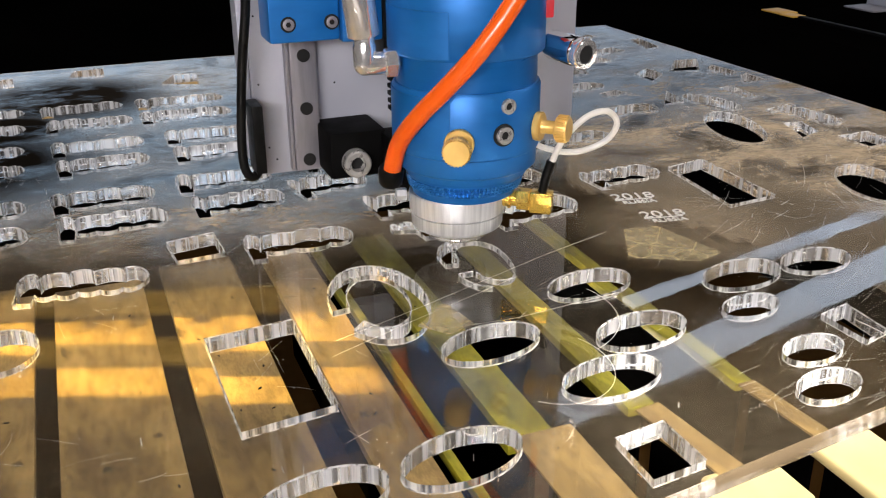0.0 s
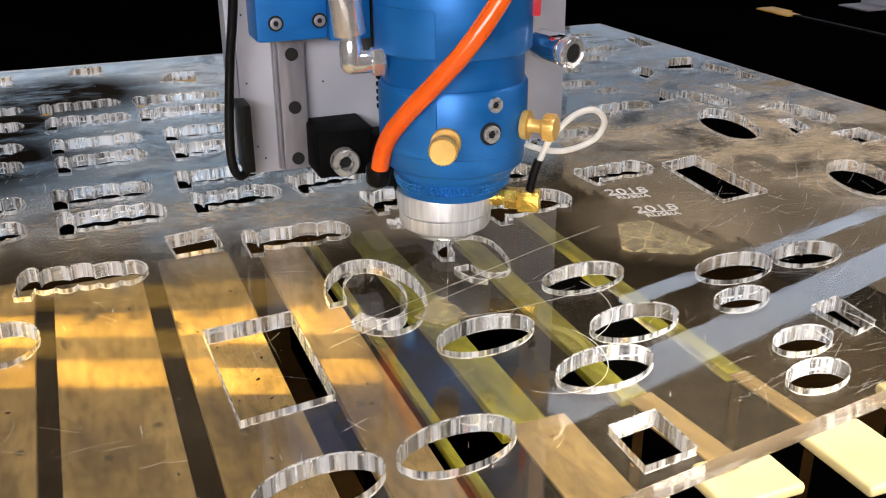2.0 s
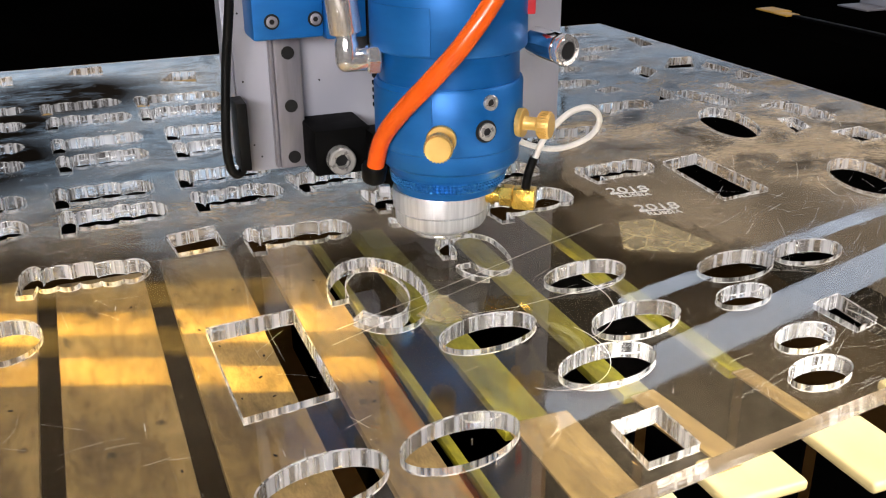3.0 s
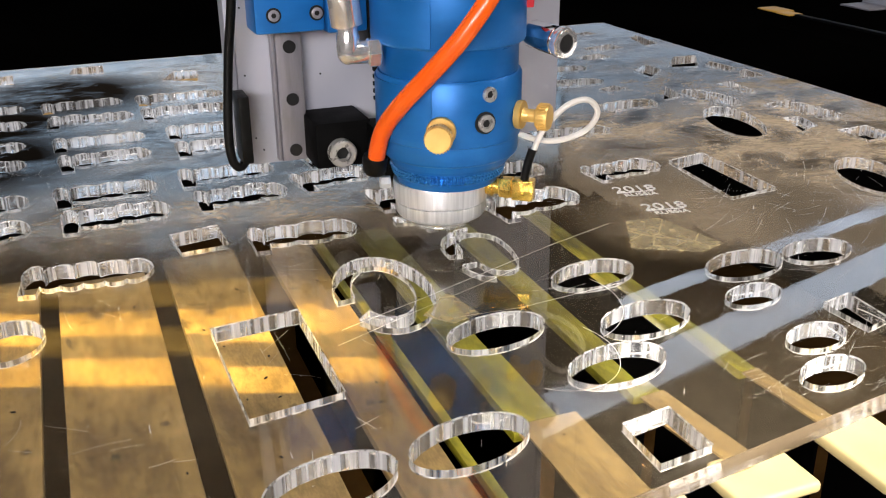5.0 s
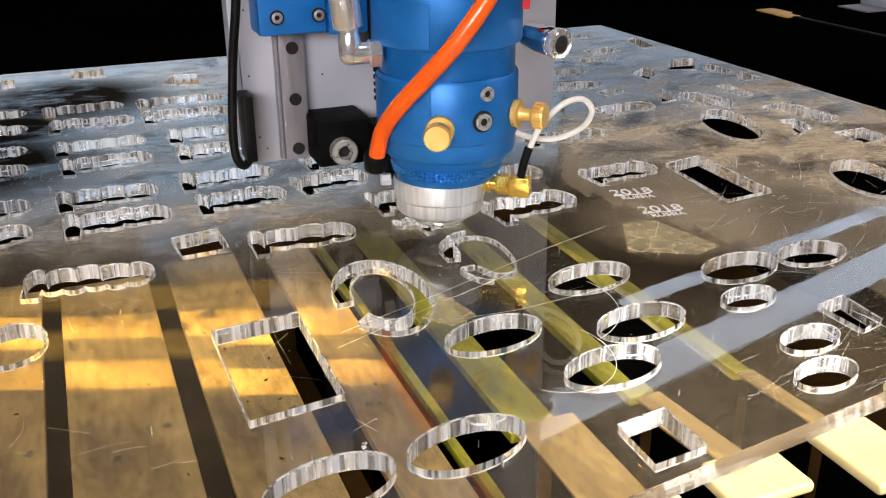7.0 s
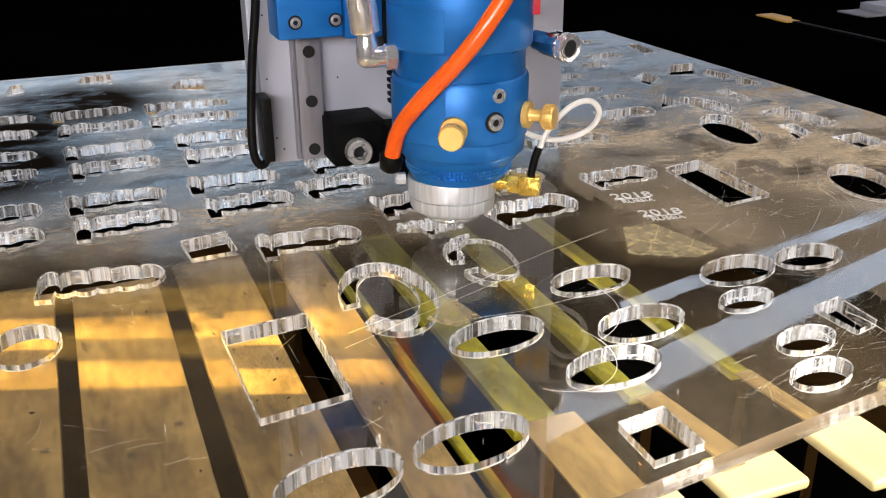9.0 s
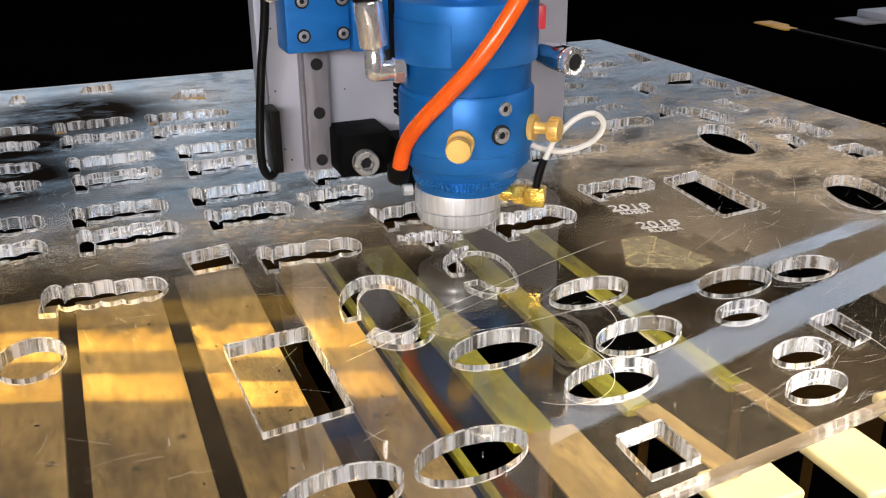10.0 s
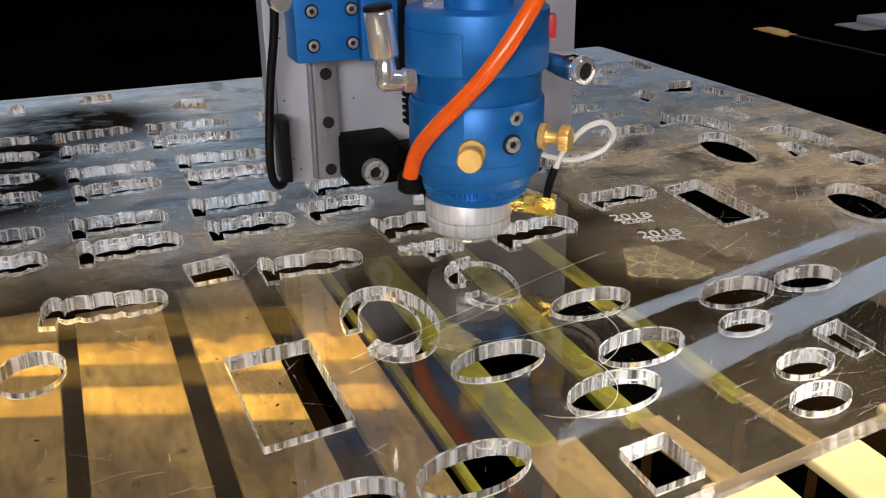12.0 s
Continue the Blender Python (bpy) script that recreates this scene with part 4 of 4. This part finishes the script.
part("red_clip", box(0.0262, 0.0304, -0.006, 0.001, 0.0975, 0.1065, 0.0008), RED, head, "red plastic clip").matrix_basis = Matrix.Rotation(math.atan2(RT.y, RT.x), 4, "Z")
part("top_bolt", turned([(0.0045, 0.1097), (0.0045, 0.1130), (0.0030, 0.1135), (0.0030, 0.1175)], Matrix.Translation(hp(-0.0165, 0.006, 0)), 6), CHROME, head, smooth=20)

# orange air hose
hose = empty("air_hose", seated(), "glossy orange air hose curving round the head", "hose")
part("tube", tube([hp(0.040, -0.010, 0.165), hp(0.033, 0.012, 0.138), hp(0.0222, 0.028, 0.1194), hp(0.0125, 0.033, 0.1040), hp(0.0035, 0.034, 0.0915), hp(-0.0064, 0.032, 0.0800), hp(-0.0166, 0.026, 0.0680), hp(-0.0241, 0.017, 0.0557), hp(-0.0276, 0.010, 0.0425)], 0.0033, 20, 10), ORANGE, hose)
part("hose_socket", turned([(0.0036, -0.006), (0.0044, -0.005), (0.0048, 0.000), (0.0044, 0.0012)], along(hp(-0.0277, 0.0098, 0.0432), hp(-0.0271, 0.011, 0.0490))), BLACK, hose, "black rubber hose socket")

# sensor lead
lead = empty("sensor_lead", seated(), "thin white sensor lead with a black sleeve", "cable")
top = e0 + Vector((0, 0, 0.003))
mid = top + RT * 0.0030 + Vector((0, 0, 0.0125))
part("black_sleeve", tube([top, top.lerp(mid, 0.5) + RT * -0.0004, mid], 0.0017, 12), BLACK, lead)
part("white_wire", tube([mid - Vector((0, 0, 0.001)), mid + RT * 0.004 + Vector((0, 0, 0.008)), mid + RT * 0.012 + Vector((0, 0, 0.0165)), mid + RT * 0.020 + FR * -0.003 + Vector((0, 0, 0.0178)), mid + RT * 0.0245 + FR * -0.007 + Vector((0, 0, 0.0120)), mid + RT * 0.021 + FR * -0.011 + Vector((0, 0, 0.0040)), mid + RT * 0.010 + FR * -0.014 + Vector((0, 0, -0.0010)), mid + RT * -0.002 + FR * -0.016 + Vector((0, 0, 0.0005)), mid + RT * -0.012 + FR * -0.018 + Vector((0, 0, 0.006))], 0.00115, 10), WHITE, lead)

# ---- carriage behind the head ----
car = empty("head_carriage", seated(), "grey aluminium carriage plate with linear rail and blue block", "carriage")


def local(x0, x1, y0, y1, z0, z1, bevel=0.0006):
    return box(x0 - AX.x, x1 - AX.x, y0 - AX.y, y1 - AX.y, z0, z1, bevel)


part("plate", local(-0.0655, 0.0860, 0.1765, 0.1880, 0.0225, 0.23, 0.0008), PLATE, car)
part("edge_strip", local(-0.0690, -0.0657, 0.1780, 0.1900, 0.0300, 0.20, 0.0004), PLATE, car)
rail = part("rail", local(-0.0500, -0.0388, 0.1700, 0.1764, 0.0245, 0.20, 0.0007), STEEL, car, "steel linear guide rail")
for k in range(4):
    part("rail_bore", turned([(0.0027, 0), (0.0027, 0.0006)], along((-0.0443 - AX.x, 0.1700 - AX.y, 0.0293 + 0.0223 * k), (-0.0443 - AX.x, 0.1600 - AX.y, 0.0293 + 0.0223 * k)), 24), HOLE, rail)
for px, pz in ((-0.0570, 0.0290), (-0.0600, 0.0345), (-0.0625, 0.0620), (-0.0625, 0.0900), (-0.0300, 0.0600)):
    part("drill_hole", turned([(0.0004, 0), (0.0004, 0.0003)], along((px - AX.x, 0.1765 - AX.y, pz), (px - AX.x, 0.1665 - AX.y, pz)), 12), HOLE, car)
part("rail_groove", local(-0.0515, -0.0501, 0.1720, 0.1764, 0.0245, 0.20, 0.0003), STEEL, car)
blk = part("carriage_block", local(-0.0615, -0.0335, 0.1500, 0.1690, 0.0830, 0.125, 0.0015), BLUE, car, "blue anodised carriage block")
for x in (-0.0540, -0.0368):
    for z in (0.0902, 0.1045):
        bolt_head(Vector((x - AX.x, 0.1500 - AX.y, z)), Vector((0, -1, 0)), 0.0022, 0.0012, STEEL, parent=blk)
        part("bolt_bore", turned([(0.0030, 0), (0.0030, 0.0003)], along((x - AX.x, 0.1500 - AX.y, z), (x - AX.x, 0.1400 - AX.y, z)), 24), HOLE, blk)
part("side_block", local(-0.0333, -0.0165, 0.1480, 0.1690, 0.0820, 0.125, 0.0015), BLUE_DARK, car)
# Solid black strip in place of a gap; the gap's shade is its colour.
part("gap_shade", local(-0.0163, -0.0120, 0.1490, 0.1690, 0.075, 0.125, 0.0010), BLACK, car)
rack = part("gear_rack", local(-0.0060, -0.0030, 0.1600, 0.1700, 0.046, 0.075, 0.0005), BLACK_METAL, car)
for k in range(8):
    part("rack_tooth", local(-0.0085, -0.0062, 0.1600, 0.1700, 0.048 + 0.0032 * k, 0.0498 + 0.0032 * k, 0.0003), BLACK_METAL, rack)
cl = part("clamp", merge(local(-0.0400, -0.0160, 0.1500, 0.1764, 0.0255, 0.0450, 0.0012), local(-0.0180, 0.0060, 0.1200, 0.1560, 0.0270, 0.0440, 0.0012)), BLACK_METAL, car, "black clamp that holds the barrel")
bolt_head(Vector((-0.0298 - AX.x, 0.1502 - AX.y, 0.0325)), Vector((0, -1, 0)), 0.0058, 0.0055, parent=cl, name="cap_screw")
part("limit_switch", local(-0.0690, -0.0645, 0.1600, 0.1740, 0.0285, 0.0570, 0.0006), BLACK, car, "small black limit switch")
part("pulley", turned([(0.0042, 0), (0.0048, 0.0006), (0.0048, 0.0070), (0.0040, 0.0076)], along((-0.0655 - AX.x, 0.1600 - AX.y, 0.1090), (-0.0655 - AX.x, 0.1500 - AX.y, 0.1090))), CHROME, car)
bl = empty("black_cable", seated(), "black cable looping under the limit switch", "cable")
part("sheath", tube([Vector(p) - AX for p in ((-0.0650, 0.160, 0.140), (-0.0672, 0.162, 0.100), (-0.0705, 0.165, 0.072), (-0.0732, 0.165, 0.044), (-0.0730, 0.165, 0.031), (-0.0705, 0.165, 0.0262), (-0.0675, 0.166, 0.0275), (-0.0660, 0.167, 0.0330))], 0.0019, 12), BLACK, bl)


# ---- the gantry over the bed ----
gantry = empty("gantry", Matrix.Translation((0, SEAT.y, 0)), "black gantry beam that carries the cutting head", "gantry")
part("beam", box(-0.62, 0.62, 0.060, 0.150, 0.265, 0.345, 0.003), BLACK_METAL, gantry)
part("guide_rail", box(-0.60, 0.60, 0.050, 0.059, 0.290, 0.305, 0.001), STEEL, gantry)
for x0 in (-0.66, 0.62):
    part("end_block", box(x0, x0 + 0.04, 0.050, 0.160, 0.240, 0.360, 0.003), BLACK_METAL, gantry)
    part("leg", box(x0, x0 + 0.04, 0.080, 0.130, -0.040, 0.2395, 0.003), BLACK_METAL, gantry)
part("hanger", local(-0.0400, 0.0600, 0.1300, 0.1500, 0.2400, 0.3600, 0.001), PLATE, car)

# ---- sparks ----
SPARK, EMBER, FLASH = glow("spark_white", (1.0, 0.90, 0.74), 46.0), glow("spark_orange", (1.0, 0.52, 0.18), 6.0), glow("flash_white", (0.86, 0.93, 1.0), 7.0)


def sliver(bm, p, way, ln, r):
    way = Vector(way).normalized()
    side = way.orthogonal().normalized()
    up = way.cross(side)
    p = Vector(p)
    ring = [bm.verts.new(p + r * (math.cos(k * math.pi / 3) * side + math.sin(k * math.pi / 3) * up)) for k in range(6)]
    a, b = bm.verts.new(p - way * ln * 0.35), bm.verts.new(p + way * ln * 0.65)
    for k in range(6):
        bm.faces.new((ring[k], ring[(k + 1) % 6], b))
        bm.faces.new((ring[(k + 1) % 6], ring[k], a))


def spark_jet(name, seed, ln, wide, count, mat, label, thick=1.0):
    rng = random.Random(seed)
    bm = bmesh.new()
    for k in range(count):
        u = rng.random()
        sliver(bm, (rng.gauss(0, wide), -u * ln, rng.gauss(0, wide * 0.4)), (rng.gauss(0.03, 0.10), -1, rng.gauss(0, 0.06)), rng.uniform(0.006, 0.022), rng.uniform(0.0004, 0.0016) * thick)
    ob = part(name, bm, mat, smooth=0)
    return tagged(ob, label, "sparks", "sparks from the cut", "stuff")


jet = spark_jet("spark_jet", 1, 0.096, 0.0018, 520, SPARK, "white-hot spark stream running along the slat", 1.25)
embers = spark_jet("spark_embers", 2, 0.118, 0.0040, 110, EMBER, "orange sparks round the hot stream", 0.35)
flash = spark_jet("spark_flash", 3, 0.010, 0.0024, 40, FLASH, "blue-white flash under the nozzle")


# ---- what moves ----
def motions():
    rows = [(0, 0.0054, -0.0088), (0.5, 0.0054, -0.0115), (1, 0.0041, -0.0118), (1.5, 0.0024, -0.0124), (2, 0.0005, -0.0126), (2.5, -0.0012, -0.0125), (3, -0.0015, -0.0110),
            (5, -0.0005, -0.0019), (5.5, 0.0000, 0.0001), (6, 0.0008, 0.0022), (6.5, 0.0016, 0.0038), (7, 0.0027, 0.0053), (9, 0.0086, 0.0102), (9.5, 0.0105, 0.0107),
            (10, 0.0122, 0.0112), (10.5, 0.0139, 0.0114), (11, 0.0146, 0.0114), (11.5, 0.0156, 0.0116), (12, 0.0165, 0.0110)]
    # the sparks come up from the pit between the slats during each burst and fall back
    rest = Vector((0.0410, 0.150, -0.0700))

    def bursts(thing, at, times, drift):
        keys = [(0.0, rest)]
        for t0, t1, ahead in times:
            place = at + Vector((0, ahead, 0))
            keys += [(t0 - 0.05, rest), (t0, place), ((t0 + t1) / 2, place + drift * 0.5), (t1, place + drift), (t1 + 0.05, rest)]
        keys += [(12.0, rest)]
        walk(thing, [(t, Matrix.Translation(p)) for t, p in keys])

    bursts(jet, Vector((0.0168, 0.172, -0.0112)), ((10.25, 10.7, 0.012), (11.38, 11.8, 0.002)), Vector((0, -0.006, 0)))
    bursts(embers, Vector((0.0180, 0.180, -0.0112)), ((10.25, 10.7, 0.012), (11.38, 11.8, 0.002)), Vector((0.002, -0.010, 0)))
    bursts(flash, Vector((0.0180, 0.147, -0.0110)), ((9.2, 9.3, 0.0),), Vector((0.001, -0.002, 0)))
    walk(gantry, [(t, Matrix.Translation((0, SEAT.y + y, 0))) for t, x, y in rows])
    for thing in (head, hose, lead, car, bl):
        walk(thing, [(t, Matrix.Translation(SEAT + Vector((x, y, 0)))) for t, x, y in rows])


motions()
